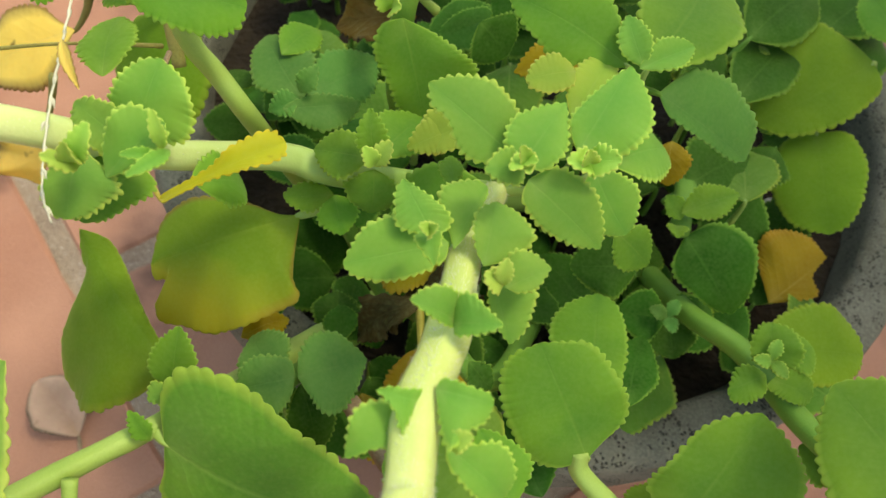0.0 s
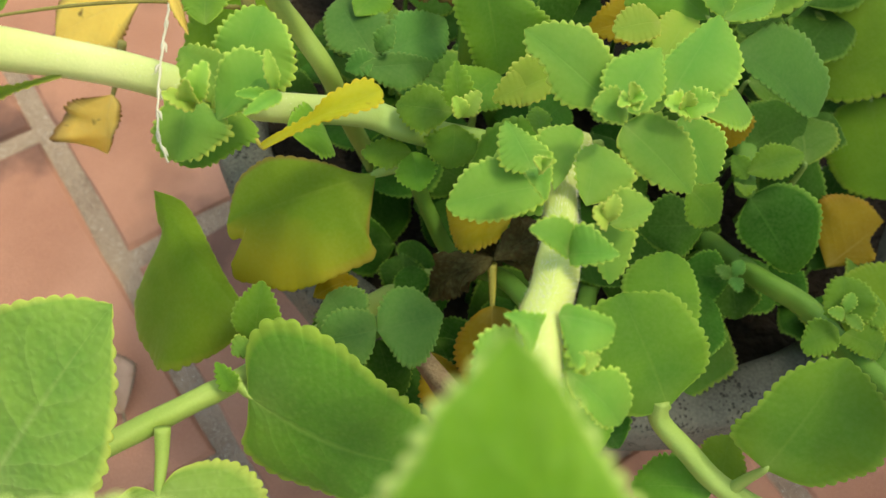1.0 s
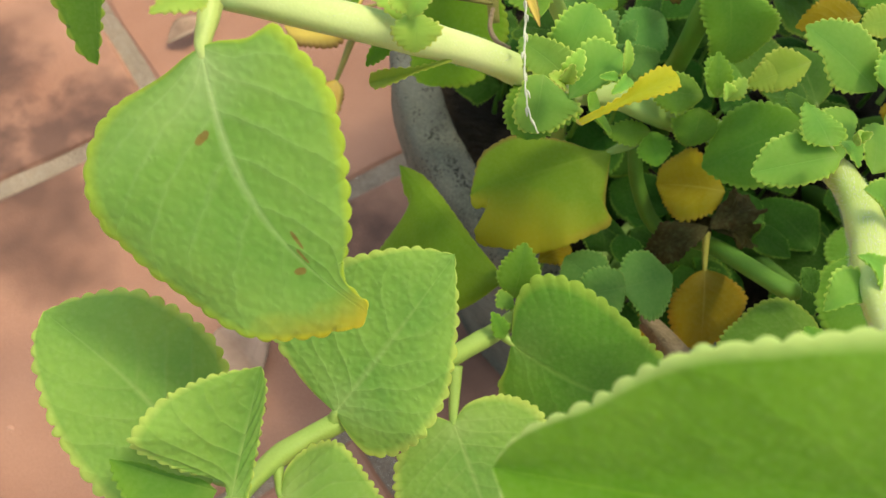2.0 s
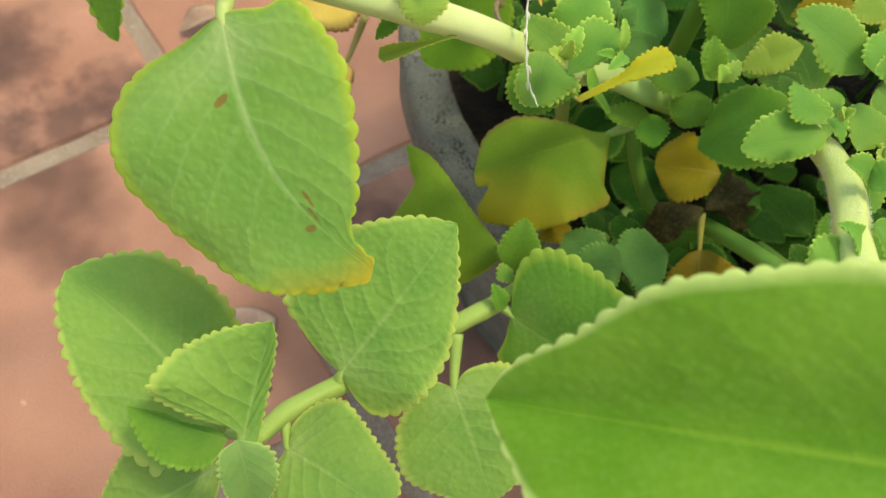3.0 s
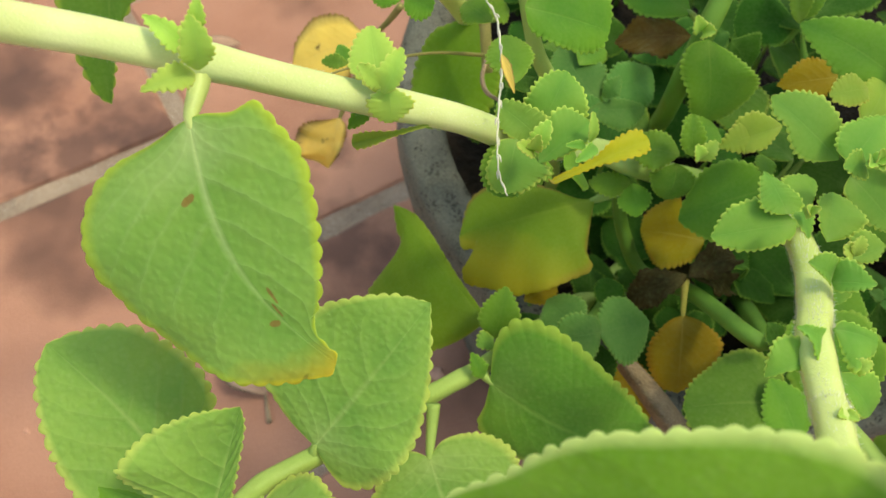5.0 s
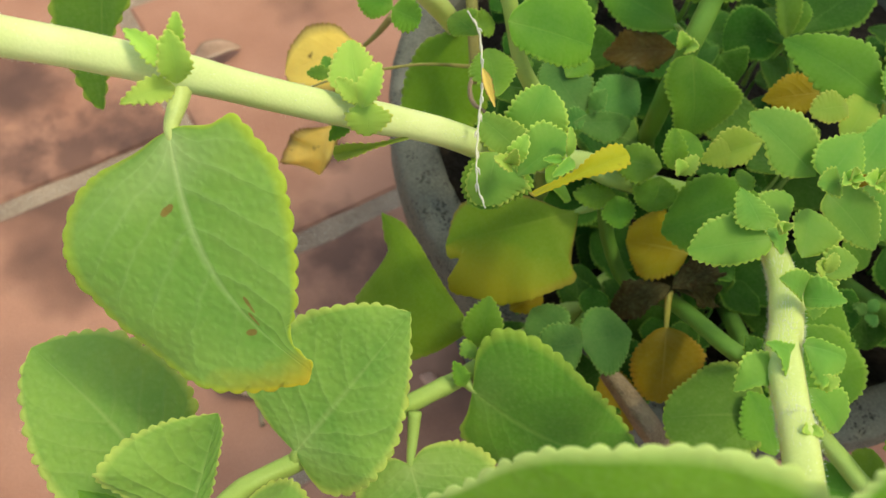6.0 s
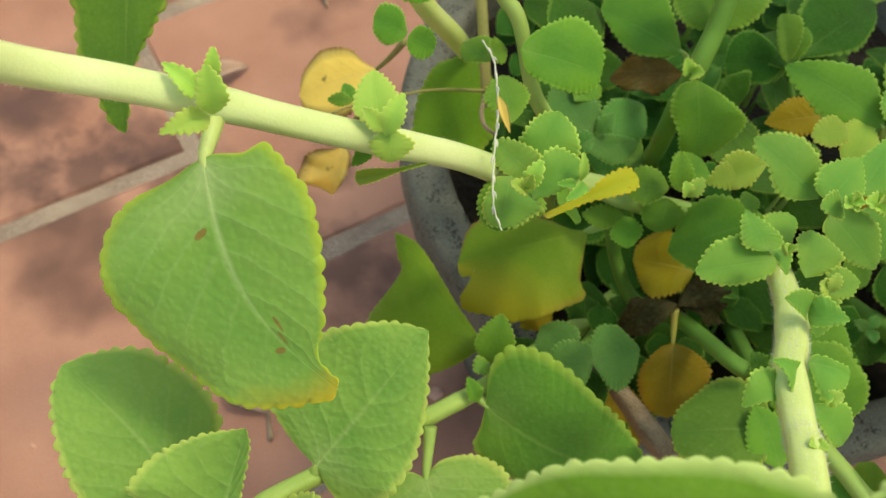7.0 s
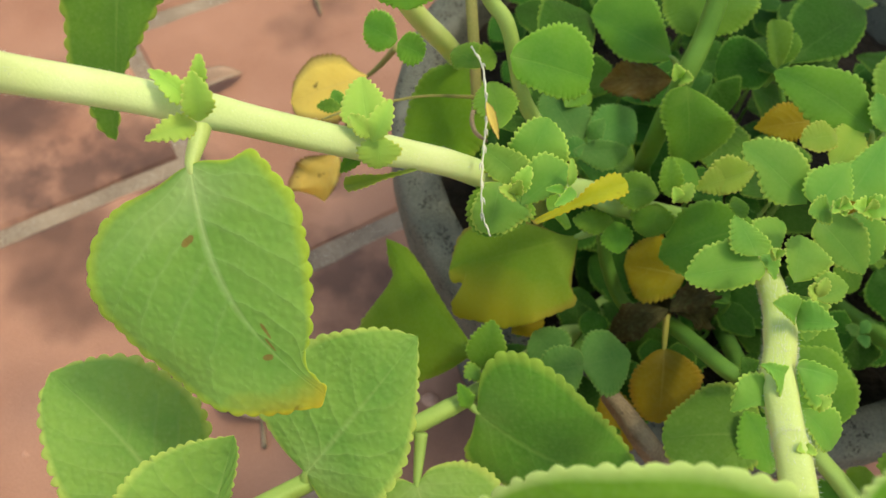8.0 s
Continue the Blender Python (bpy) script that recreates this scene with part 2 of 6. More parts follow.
LEAF = {
    "green": leaf_material("leaf_green", (0.175, 0.355, 0.032), (0.11, 0.275, 0.03), (0.29, 0.47, 0.07), (0.27, 0.42, 0.08), crinkle=0.12),
    "near": leaf_material("leaf_near", (0.178, 0.338, 0.026), (0.112, 0.26, 0.010), (0.56, 0.66, 0.22), (0.33, 0.48, 0.05), crinkle=0.4, through=0.3, sheen=0.35),
    "quilted": leaf_material("leaf_quilted", (0.275, 0.435, 0.088), (0.20, 0.365, 0.072), (0.52, 0.60, 0.15), (0.48, 0.58, 0.22), crinkle=0.8),
    "downy": leaf_material("leaf_downy", (0.27, 0.45, 0.13), (0.20, 0.38, 0.10), (0.48, 0.60, 0.20), (0.38, 0.52, 0.20), crinkle=0.3),
    # green made darker to stand for shade on the lower leaves
    "shade_green": leaf_material("leaf_shade_green", (0.15, 0.32, 0.035), (0.105, 0.25, 0.03), (0.34, 0.46, 0.07), (0.27, 0.42, 0.10), crinkle=0.45),
    "young": leaf_material("leaf_young", (0.245, 0.44, 0.07), (0.165, 0.37, 0.06), (0.53, 0.67, 0.14), (0.33, 0.50, 0.13), crinkle=0.06),
    "sprout": leaf_material("leaf_sprout", (0.44, 0.62, 0.12), (0.35, 0.57, 0.105), (0.62, 0.68, 0.18), (0.44, 0.58, 0.16), crinkle=0.06, through=0.38),
    "pale": leaf_material("leaf_pale", (0.38, 0.50, 0.075), (0.27, 0.44, 0.06), (0.60, 0.63, 0.14), (0.44, 0.53, 0.14), crinkle=0.06),
    # the dimness between and behind the leaves is put into this dark green
    "deep": leaf_material("leaf_deep_shaded", (0.037, 0.128, 0.011), (0.025, 0.092, 0.008), (0.17, 0.31, 0.045), (0.13, 0.27, 0.05), through=0.22, crinkle=0.1, sheen=0.0, gloss=0.07),
    "olive": leaf_material("leaf_olive", (0.20, 0.34, 0.024), (0.145, 0.275, 0.018), (0.27, 0.38, 0.04), (0.22, 0.34, 0.05), crinkle=0.15, gloss=0.12),
    "scorched": leaf_material("leaf_scorched", (0.275, 0.425, 0.09), (0.205, 0.365, 0.07), (0.44, 0.53, 0.06), (0.62, 0.70, 0.36), edge=(0.70, 0.44, 0.02), tip_from=0.88, crinkle=0.6, marks=((-0.155, 0.238, 0.055, 0.017), (0.19, 0.665, 0.035, 0.035), (0.08, 0.72, 0.03, 0.03), (-0.08, 0.76, 0.05, 0.014))),
    "turning": leaf_material("leaf_turning", (0.215, 0.315, 0.022), (0.175, 0.28, 0.018), (0.26, 0.17, 0.04), (0.33, 0.40, 0.06), edge=(0.40, 0.36, 0.025), tip_from=0.36, lean=0.45, through=0.42, crinkle=0.15),
    "yellow": leaf_material("leaf_yellow", (0.43, 0.325, 0.014), (0.35, 0.25, 0.01), (0.50, 0.36, 0.03), (0.56, 0.46, 0.10), edge=(0.48, 0.27, 0.02), edge_from=0.8, crinkle=0.3),
    # blue-green leaf colour, darkened to carry the shade at the back
    "teal": leaf_material("leaf_teal_shaded", (0.11, 0.27, 0.05), (0.075, 0.21, 0.04), (0.18, 0.34, 0.07), (0.16, 0.31, 0.08), crinkle=0.12, through=0.35),
    "lemon": leaf_material("leaf_lemon", (0.55, 0.53, 0.03), (0.45, 0.49, 0.03), (0.68, 0.56, 0.05), (0.55, 0.55, 0.10), crinkle=0.2, spots=0.2),
    "dry": leaf_material("leaf_dry", (0.062, 0.044, 0.014), (0.032, 0.026, 0.008), (0.05, 0.034, 0.012), (0.10, 0.08, 0.03), through=0.12, crinkle=0.5, spots=0.3, sheen=0.0, gloss=0.05),
    "tan": leaf_material("leaf_tan", (0.84, 0.66, 0.19), (0.74, 0.55, 0.15), (0.30, 0.15, 0.06), (0.70, 0.55, 0.20), edge=(0.22, 0.11, 0.04), edge_from=0.64, crinkle=0.3, spots=0.3),
    "rust": leaf_material("leaf_rust", (0.26, 0.16, 0.03), (0.15, 0.085, 0.02), (0.12, 0.07, 0.02), (0.30, 0.20, 0.05), crinkle=0.6, spots=0.3),
    "husk": leaf_material("leaf_husk", (0.52, 0.34, 0.26), (0.36, 0.22, 0.16), (0.05, 0.03, 0.02), (0.40, 0.24, 0.16), edge=(0.12, 0.07, 0.05), edge_from=0.78, through=0.15, crinkle=0.6, spots=0.3),
}
STEM = surface("stem_pale_green", (0.50, 0.60, 0.17), (0.60, 0.68, 0.26), 60.0, 1500.0, 0.36, 0.25, 0.0004, (0.25, 0.20, 0.07), 240.0, 0.74, through=0.15, grain=0.12)
STEM_LONG = surface("stem_pale_to_green", (0.57, 0.67, 0.26), (0.66, 0.73, 0.35), 60.0, 1500.0, 0.36, 0.25, 0.0004, through=0.15, grain=0.12, end_colour=(0.25, 0.40, 0.09))
STEM_MID = surface("stem_mid_green", (0.27, 0.40, 0.085), (0.34, 0.46, 0.12), 60.0, 1500.0, 0.5, 0.3, 0.0004, through=0.12, grain=0.12)
STEM_DEEP = surface("stem_green", (0.105, 0.235, 0.03), (0.15, 0.29, 0.042), 60.0, 1500.0, 0.6, 0.35, 0.0004, through=0.1, grain=0.12)
STEM_DRY = surface("stem_dry", (0.15, 0.10, 0.06), (0.30, 0.22, 0.14), 140.0, 900.0, 0.9, 0.8, 0.001, (0.10, 0.07, 0.05), 200.0, 0.62)
STEM_YELLOW = surface("stem_yellow", (0.42, 0.36, 0.06), (0.50, 0.44, 0.10), 80.0, 1200.0, 0.6, 0.3, 0.0004, through=0.15)
STEM_BROWN = surface("stem_brownish", (0.17, 0.17, 0.045), (0.24, 0.21, 0.07), 80.0, 1200.0, 0.7, 0.4, 0.0005)
TWIG = surface("twig_straw", (0.42, 0.40, 0.30), (0.56, 0.54, 0.44), 120.0, 1500.0, 0.8, 0.5, 0.0003)
HAIR = surface("hair_white", (0.75, 0.78, 0.62), (0.82, 0.84, 0.70), 50.0, 500.0, 0.5, 0.0, 0.0001, through=0.3)
TERRACOTTA = surface("terracotta", (0.25, 0.105, 0.066), (0.38, 0.188, 0.128), 11.0, 700.0, 0.62, 0.7, 0.0012, (0.13, 0.06, 0.042), 5.0, 0.56, by_object=30.0, grain=0.32, dark_blots=((-0.451, 0.363, 0.035), (-0.382, 0.309, 0.030), (-0.354, 0.352, 0.028), (-0.315, 0.339, 0.030), (-0.151, 0.280, 0.035), (-0.190, 0.369, 0.020), (-0.430, 0.295, 0.030)))
GROUT = surface("sandy_mortar", (0.20, 0.14, 0.105), (0.37, 0.275, 0.205), 30.0, 500.0, 0.9, 1.0, 0.004, (0.80, 0.74, 0.64), 700.0, 0.60)
CONCRETE = pitted("weathered_concrete", (0.085, 0.084, 0.066), (0.165, 0.16, 0.13), (0.02, 0.02, 0.018))
SOIL = surface("dark_soil", (0.014, 0.010, 0.007), (0.030, 0.022, 0.014), 60.0, 300.0, 1.0, 1.0, 0.004)
EARTH = surface("paving_beyond", (0.40, 0.20, 0.13), (0.46, 0.25, 0.17), 2.0, 90.0, 0.9, 0.5, 0.002)


# ---- building blocks ----
def mesh_of(name, verts, faces, mats, uvs=None, slots=None, smooth=True):
    data = bpy.data.meshes.new(name)
    data.from_pydata([tuple(v) for v in verts], [], faces)
    for mat in mats:
        data.materials.append(mat)
    if uvs:
        layer = data.uv_layers.new(name="UVMap")
        for loop in data.loops:
            layer.data[loop.index].uv = uvs[loop.vertex_index]
    for poly in data.polygons:
        poly.use_smooth = smooth
        if slots:
            poly.material_index = slots[poly.index]
    data.update()
    return data


def child(name, data, parent, label="", placed=False):
    """A part under its thing. placed: its mesh is laid out in the world already."""
    ob = new(name, data)
    ob.parent = parent
    if placed:
        ob.matrix_parent_inverse = Matrix.Translation(-parent.location)
    return tagged(ob, label) if label else ob


def spline(points, steps=8):
    """A smooth line through the points; each point may carry a radius as a fourth number."""
    pts = [np.array(p, float) for p in points]
    pts = [2 * pts[0] - pts[1], *pts, 2 * pts[-1] - pts[-2]]
    line = []
    for a, b, c, d in zip(pts, pts[1:], pts[2:], pts[3:]):
        for k in range(steps):
            t = k / steps
            line.append(0.5 * (2 * b + (c - a) * t + (2 * a - 5 * b + 4 * c - d) * t * t + (3 * b - a - 3 * c + d) * t ** 3))
    line.append(pts[-2])
    return line


def tube(line, sides=12, square=0.0, knots=()):
    """Rings along a line of (x, y, z, radius). square: how four-sided; knots: shares of the length at which it swells."""
    verts, faces, uvs = [], [], []
    side = None
    for i, p in enumerate(line):
        way = Vector((line[min(i + 1, len(line) - 1)] - line[max(i - 1, 0)])[:3]).normalized()
        side = (side - way * side.dot(way)).normalized() if side else way.orthogonal().normalized()
        other = way.cross(side)
        share = i / (len(line) - 1)
        swell = 1 + sum(0.07 * math.exp(-((share - k) / 0.025) ** 2) for k in knots)
        for j in range(sides):
            a = 2 * math.pi * j / sides
            r = p[3] * swell * (1 + square * math.cos(4 * a))
            verts.append(Vector(p[:3]) + side * (r * math.cos(a)) + other * (r * math.sin(a)))
            uvs.append((j / sides, share))
    rings = len(line)
    for i in range(rings - 1):
        for j in range(sides):
            k = (j + 1) % sides
            faces.append((i * sides + j, i * sides + k, (i + 1) * sides + k, (i + 1) * sides + j))
    faces.append(tuple(reversed(range(sides))))
    faces.append(tuple(range((rings - 1) * sides, rings * sides)))
    return verts, faces, uvs


# share of the length at which a leaf is widest, then how full it is towards its base and its tip
SHAPES = {"ovate": (0.38, 0.85, 0.80), "round": (0.40, 0.74, 0.70), "broad": (0.48, 0.80, 0.50), "spoon": ((0.02, 0.24), (0.22, 0.28), (0.45, 0.38), (0.62, 0.78), (0.80, 1.0), (0.95, 0.86))}
LINES = {}


def outline_of(form, rng, calm):
    """The edge of one flank as (share of the length, share of the half-width), dense, from base to tip."""
    if not isinstance(form[0], tuple):
        widest, low, high = form[0] + rng.uniform(-0.04, 0.04), form[1] * rng.uniform(0.9, 1.12), form[2] * rng.uniform(0.9, 1.12)
        edge = []
        for i in range(161):
            s = 0.5 - 0.5 * math.cos(math.pi * i / 160)
            f = (0.6 * s / widest + 0.4 * math.sin(math.pi / 2 * s / widest)) ** low if s < widest else max(0.0, math.cos(math.pi / 2 * (s - widest) / (1 - widest))) ** high
            edge.append((s, f))
    else:
        edge = [(p[0], p[1]) for p in spline([(0.0, 0.0), *form, (1.0, 0.0)], 16)]
    at, deep, turn = rng.uniform(0.3, 0.8), rng.uniform(0, 0.06) * calm, rng.uniform(0, 6.28)
    return [(s, f * (1 - deep * math.exp(-((s - at) / 0.09) ** 2) + 0.025 * calm * math.sin(11 * s + turn))) for s, f in edge]


def even(edge, length, half, rows):
    """The edge again, in even steps of its true length, with its outward direction and its arc length."""
    pts = [(a * length, c * half) for a, c in edge]
    run = [0.0]
    for p, q in zip(pts, pts[1:]):
        run.append(run[-1] + math.hypot(q[0] - p[0], q[1] - p[1]))
    out, k = [], 0
    for i in range(rows + 1):
        want = run[-1] * i / rows
        while k < len(run) - 2 and run[k + 1] < want:
            k += 1
        step = run[k + 1] - run[k]
        t = (want - run[k]) / step if step > 1e-12 else 0.0
        out.append((pts[k][0] + (pts[k + 1][0] - pts[k][0]) * t, pts[k][1] + (pts[k + 1][1] - pts[k][1]) * t))
    made = []
    for i, p in enumerate(out):
        a, b = out[max(i - 2, 0)], out[min(i + 2, rows)]
        dx, dy = b[0] - a[0], b[1] - a[1]
        size = math.hypot(dx, dy) or 1.0
        made.append((p[0], p[1], -dy / size, dx / size))
    return made, run[-1]


def leaf(parent, base, tip, face, left, right, look_of="green", fold=0.12, bend=0.06, shape="ovate", stalk=None, left_shape="", wave=0.06, scallop=1.0, sweep=None, fine=1.0, name="leaf", label=""):
    """One leaf: blade from base to tip, turned to face, with the half-widths on each side of its midrib, scalloped rim, stalk and thickness.
    fold: how steeply each half rises from the midrib (one number, or left and right); sweep: how far the midrib bows aside; fine: spacing of the teeth."""
    rng = random.Random(round(base[0] * 1e5) * 31 + round(tip[1] * 1e5) * 17 + round(tip[2] * 1e5))
    base, tip = Vector(base), Vector(tip)
    length = (tip - base).length
    ahead = (tip - base) / length
    up = Vector(face)
    up = (up - ahead * up.dot(ahead)).normalized()
    aside = up.cross(ahead)
    big = max(left, right, length * 0.35)
    own = isinstance(shape, tuple)
    forms = {1: left_shape or shape, -1: shape}
    forms = {flank: form if isinstance(form, tuple) else SHAPES[form] for flank, form in forms.items()}
    folds = fold if isinstance(fold, tuple) else (fold, fold)
    edges = {flank: outline_of(form, rng, 0.3 if own else 1.0) for flank, form in forms.items()}
    pitch = (0.0013 + 0.029 * min(length, 0.075) + 0.042 * max(0.0, min(length, 0.075) - 0.03)) * fine
    spans = [even(edges[1], length, left, 40)[1], even(edges[-1], length, right, 40)[1]]
    teeth = {1: max(7, round(spans[0] / pitch)), -1: max(7, round(spans[1] / pitch))}
    rows = 8 * max(teeth.values())
    rims = {1: even(edges[1], length, left, rows)[0], -1: even(edges[-1], length, right, rows)[0]}
    inner, lip = 1 - min(0.12, 0.0012 / big), 1 - min(0.05, 0.0005 / big)
    half_cols = [0.24, 0.5, 0.76, inner, lip, 1] if big > 0.006 else [0.45, inner, lip, 1]
    cols = [-c for c in reversed(half_cols)] + [0] + half_cols
    shifts = {flank: [rng.uniform(-0.2, 0.2) for _ in range(teeth[flank] + 2)] for flank in (1, -1)}
    sizes = {flank: [rng.uniform(0.55, 1.3) for _ in range(teeth[flank] + 2)] for flank in (1, -1)}
    keen = min(1.0, max(0.0, (0.045 - length) / 0.02))
    thick = 0.0006 + 0.012 * big
    skew = rng.uniform(-0.05, 0.05) if sweep is None else sweep
    sway = rng.uniform(0, 6.28)
    verts, uvs = [], []
    for sheet in (0, 1):
        for i in range(rows + 1):
            s = i / rows
            for u in cols:
                flank = 1 if u > 0 else -1
                x, y, nx, ny = rims[flank][i]
                half = left if u > 0 else right
                count = teeth[flank]
                k = int(min(s * count, count - 1))
                ease = s * count - k
                phase = s * count + shifts[flank][k] * (1 - ease) + shifts[flank][k + 1] * ease
                bite = math.sin(math.pi * (phase - math.floor(phase)) ** (1.0 + 0.5 * keen)) ** (0.62 + 0.3 * keen)
                grown = min(1.0, max(0.0, (s - 0.14) / 0.1))
                depth = min((0.37 + 0.10 * keen) * pitch * scallop * sizes[flank][k], 0.25 * half) * grown
                m = abs(u)
                out = depth * (bite - 0.55) * (1.0 if m == 1 else 0.7 if m == lip else 0.0)
                end = min(1.0, 12 * s, 12 * (1 - s))
                along = s * length + (x + nx * out * end - s * length) * m ** 1.3
                # the midrib bows aside, and the flanks go with it
                off = m * max(0.0, y + ny * out * end) if m == 1 else m * y + m * ny * out * end
                share = min(1.0, max(0.0, along / length))
                bow = skew * length * math.sin(math.pi * share) * (1 - m ** 1.5 if own else 1.0)
                rise = folds[0 if u > 0 else 1] * m - 0.16 * m ** 4
                ripple = (wave * math.sin(9 * share + sway + (1.5 if u > 0 else 0)) + 0.5 * wave * math.sin(17 * share + 2 * sway + (2.5 if u > 0 else 0))) * m * m
                bead = depth * 0.16 * bite * (1.0 if inner <= m < 1 else -0.2 if m == 1 else 0.0)
                lift = (rise + ripple) * max(y, 0.0) + bead + bend * length * (4 * share * (1 - share)) - (0.0 if own else 0.06) * length * share * share
                p = base + ahead * along + aside * (math.copysign(off, u) + bow) + up * (lift - sheet * thick * (1 - 0.8 * m ** 6) * min(1.0, 8 * s + 0.1, 8 * (1 - s) + 0.1))
                verts.append(p)
                uvs.append(((u + 1) / 2, along / length))
    n, faces = len(cols), []
    under = (rows + 1) * n
    for i in range(rows):
        for j in range(n - 1):
            q = (i * n + j, i * n + j + 1, (i + 1) * n + j + 1, (i + 1) * n + j)
            faces.append(q)
            faces.append(tuple(under + v for v in reversed(q)))
        for j in (0, n - 1):
            q = (i * n + j, (i + 1) * n + j, under + (i + 1) * n + j, under + i * n + j)
            faces.append(q if j == 0 else tuple(reversed(q)))
    slots = [0] * len(faces)
    line = LINES.get(parent.name)
    if stalk is None and line is not None:
        near = min(line, key=lambda p: (Vector(p[:3]) - base).length)
        gap = (Vector(near[:3]) - base).length
        if 0.003 < gap < 0.018 and length > 0.03:
            stalk = near[:3]
        elif length > 0.03:
            stalk = base - ahead * 0.004 - up * 0.012
    if stalk is not None and length > 0.010:
        r = 0.0005 + 0.05 * max(left, right)
        start = Vector(stalk)
        bow = start.lerp(base, 0.5) - up * (0.08 * (base - start).length)
        inner = base + ahead * (0.07 * length) + up * (bend * length * 0.25 - thick * 1.2) + aside * (skew * length * 0.2)
        path = spline([(*start, r * 1.25), (*bow, r), (*(base - up * r * 0.45), r * 0.66), (*inner, r * 0.15)], 5)
        tv, tf, tu = tube(path, 8)
        shift = len(verts)
        verts += tv
        uvs += [(0.5, 0.05)] * len(tu)
        faces += [tuple(v + shift for v in q) for q in tf]
        slots += [1] * len(tf)
    stem_mat = {"yellow": STEM_YELLOW, "lemon": STEM_YELLOW, "teal": STEM_DEEP, "turning": STEM_MID, "dry": STEM_DRY, "husk": STEM_DRY, "rust": STEM_DRY, "tan": STEM_BROWN, "deep": STEM_DEEP, "olive": STEM_MID, "quilted": STEM_MID, "shade_green": STEM_MID, "green": STEM_MID}.get(look_of, STEM)
    return child(name, mesh_of(name, verts, faces, [LEAF[look_of], stem_mat], uvs, slots), parent, label, parent.type == "EMPTY")


def stem(parent, points, material=STEM, label="", knots=(), square=0.07, name="stem", sides=14):
    """A branch: a smooth tapered line with swollen joints. Keeps its line, for the leaves to grow from."""
    line = spline(points, 10)
    v, f, u = tube(line, sides, square, knots)
    ob = child(name, mesh_of(name, v, f, [material], u), parent, label, parent.type == "EMPTY")
    LINES[ob.name] = line
    return ob


def scar_ring(at, radius=0.0021):
    """A low round callus with a sunken middle, where a leaf once grew."""
    verts, faces = [], []
    rings = ((1.0, -0.0006), (1.02, 0.0002), (0.85, 0.00045), (0.6, 0.0002), (0.05, 0.00005))
    for share, high in rings:
        for j in range(16):
            a = 2 * math.pi * j / 16
            verts.append(Vector(at) + Vector((radius * share * math.cos(a), radius * 0.9 * share * math.sin(a), high + 0.25 * radius * share * -math.sin(a))))
    for i in range(len(rings) - 1):
        for j in range(16):
            k = (j + 1) % 16
            faces.append((i * 16 + j, i * 16 + k, (i + 1) * 16 + k, (i + 1) * 16 + j))
    return verts, faces


def hairs(parent, line, count, length, seed):
    """Fine white fuzz along a stem: slim upright splinters."""
    rng = random.Random(seed)
    verts, faces = [], []
    for _ in range(count):
        i = rng.randrange(len(line) - 1)
        t = rng.random()
        p = line[i] * (1 - t) + line[i + 1] * t
        way = Vector((line[i + 1] - line[i])[:3]).normalized()
        a = rng.uniform(0, 2 * math.pi)
        side = way.orthogonal().normalized()
        out = side * math.cos(a) + way.cross(side) * math.sin(a)
        root = Vector(p[:3]) + out * p[3] * 0.95
        end = root + (out + way * rng.uniform(-0.5, 0.5)) * length * rng.uniform(0.5, 1.2)
        across = out.cross(way) * 0.00006
        k = len(verts)
        verts += [root - across, root + across, root + way * 0.00006, end]
        faces += [(k, k + 1, k + 3), (k + 1, k + 2, k + 3), (k + 2, k, k + 3)]
    return tagged(child("fuzz", mesh_of("fuzz", verts, faces, [HAIR]), parent, "fine white hairs on the stem"), kind="stuff")

# ---- the terrace floor ----
floor = tagged(new("floor", None), "terracotta tiled terrace floor with sandy joints", "floor", kind="structure")
TILE, JOINT, STAGGER = 0.290, 0.015, 0.131
ALONG = Vector((0.664, -0.748, 0))
CROSS = Vector((0.748, 0.664, 0))
CORNER = Vector((-0.2154, 0.2540, 0))


def slab(lo, hi, z0, z1, bevel, seed):
    """A tile with a worn, slightly uneven edge, in its own axes."""
    rng = random.Random(seed)
    bm = bmesh.new()
    n = 10
    grid = {}
    for layer, (inset, z) in enumerate(((0.0, z0), (0.0, z1 - bevel), (bevel, z1))):
        ring = []
        for side in range(4):
            for k in range(n):
                t = k / n
                a = [(lo[0], lo[1]), (hi[0], lo[1]), (hi[0], hi[1]), (lo[0], hi[1])]
                p, q = a[side], a[(side + 1) % 4]
                x, y = p[0] + (q[0] - p[0]) * t, p[1] + (q[1] - p[1]) * t
                cx, cy = (lo[0] + hi[0]) / 2, (lo[1] + hi[1]) / 2
                wear = rng.uniform(-0.0012, 0.0012)
                x -= math.copysign(inset, x - cx) * (1 if side % 2 == 1 or k == 0 else 0) - wear * (side % 2)
                y -= math.copysign(inset, y - cy) * (1 if side % 2 == 0 or k == 0 else 0) - wear * (1 - side % 2)
                ring.append(bm.verts.new((x, y, z)))
        grid[layer] = ring
    for layer in (0, 1):
        a, b = grid[layer], grid[layer + 1]
        for k in range(len(a)):
            m = (k + 1) % len(a)
            bm.faces.new((a[k], a[m], b[m], b[k]))
    bm.faces.new(grid[2])
    data = bpy.data.meshes.new("tile")
    bm.to_mesh(data)
    bm.free()
    data.materials.append(TERRACOTTA)
    return data


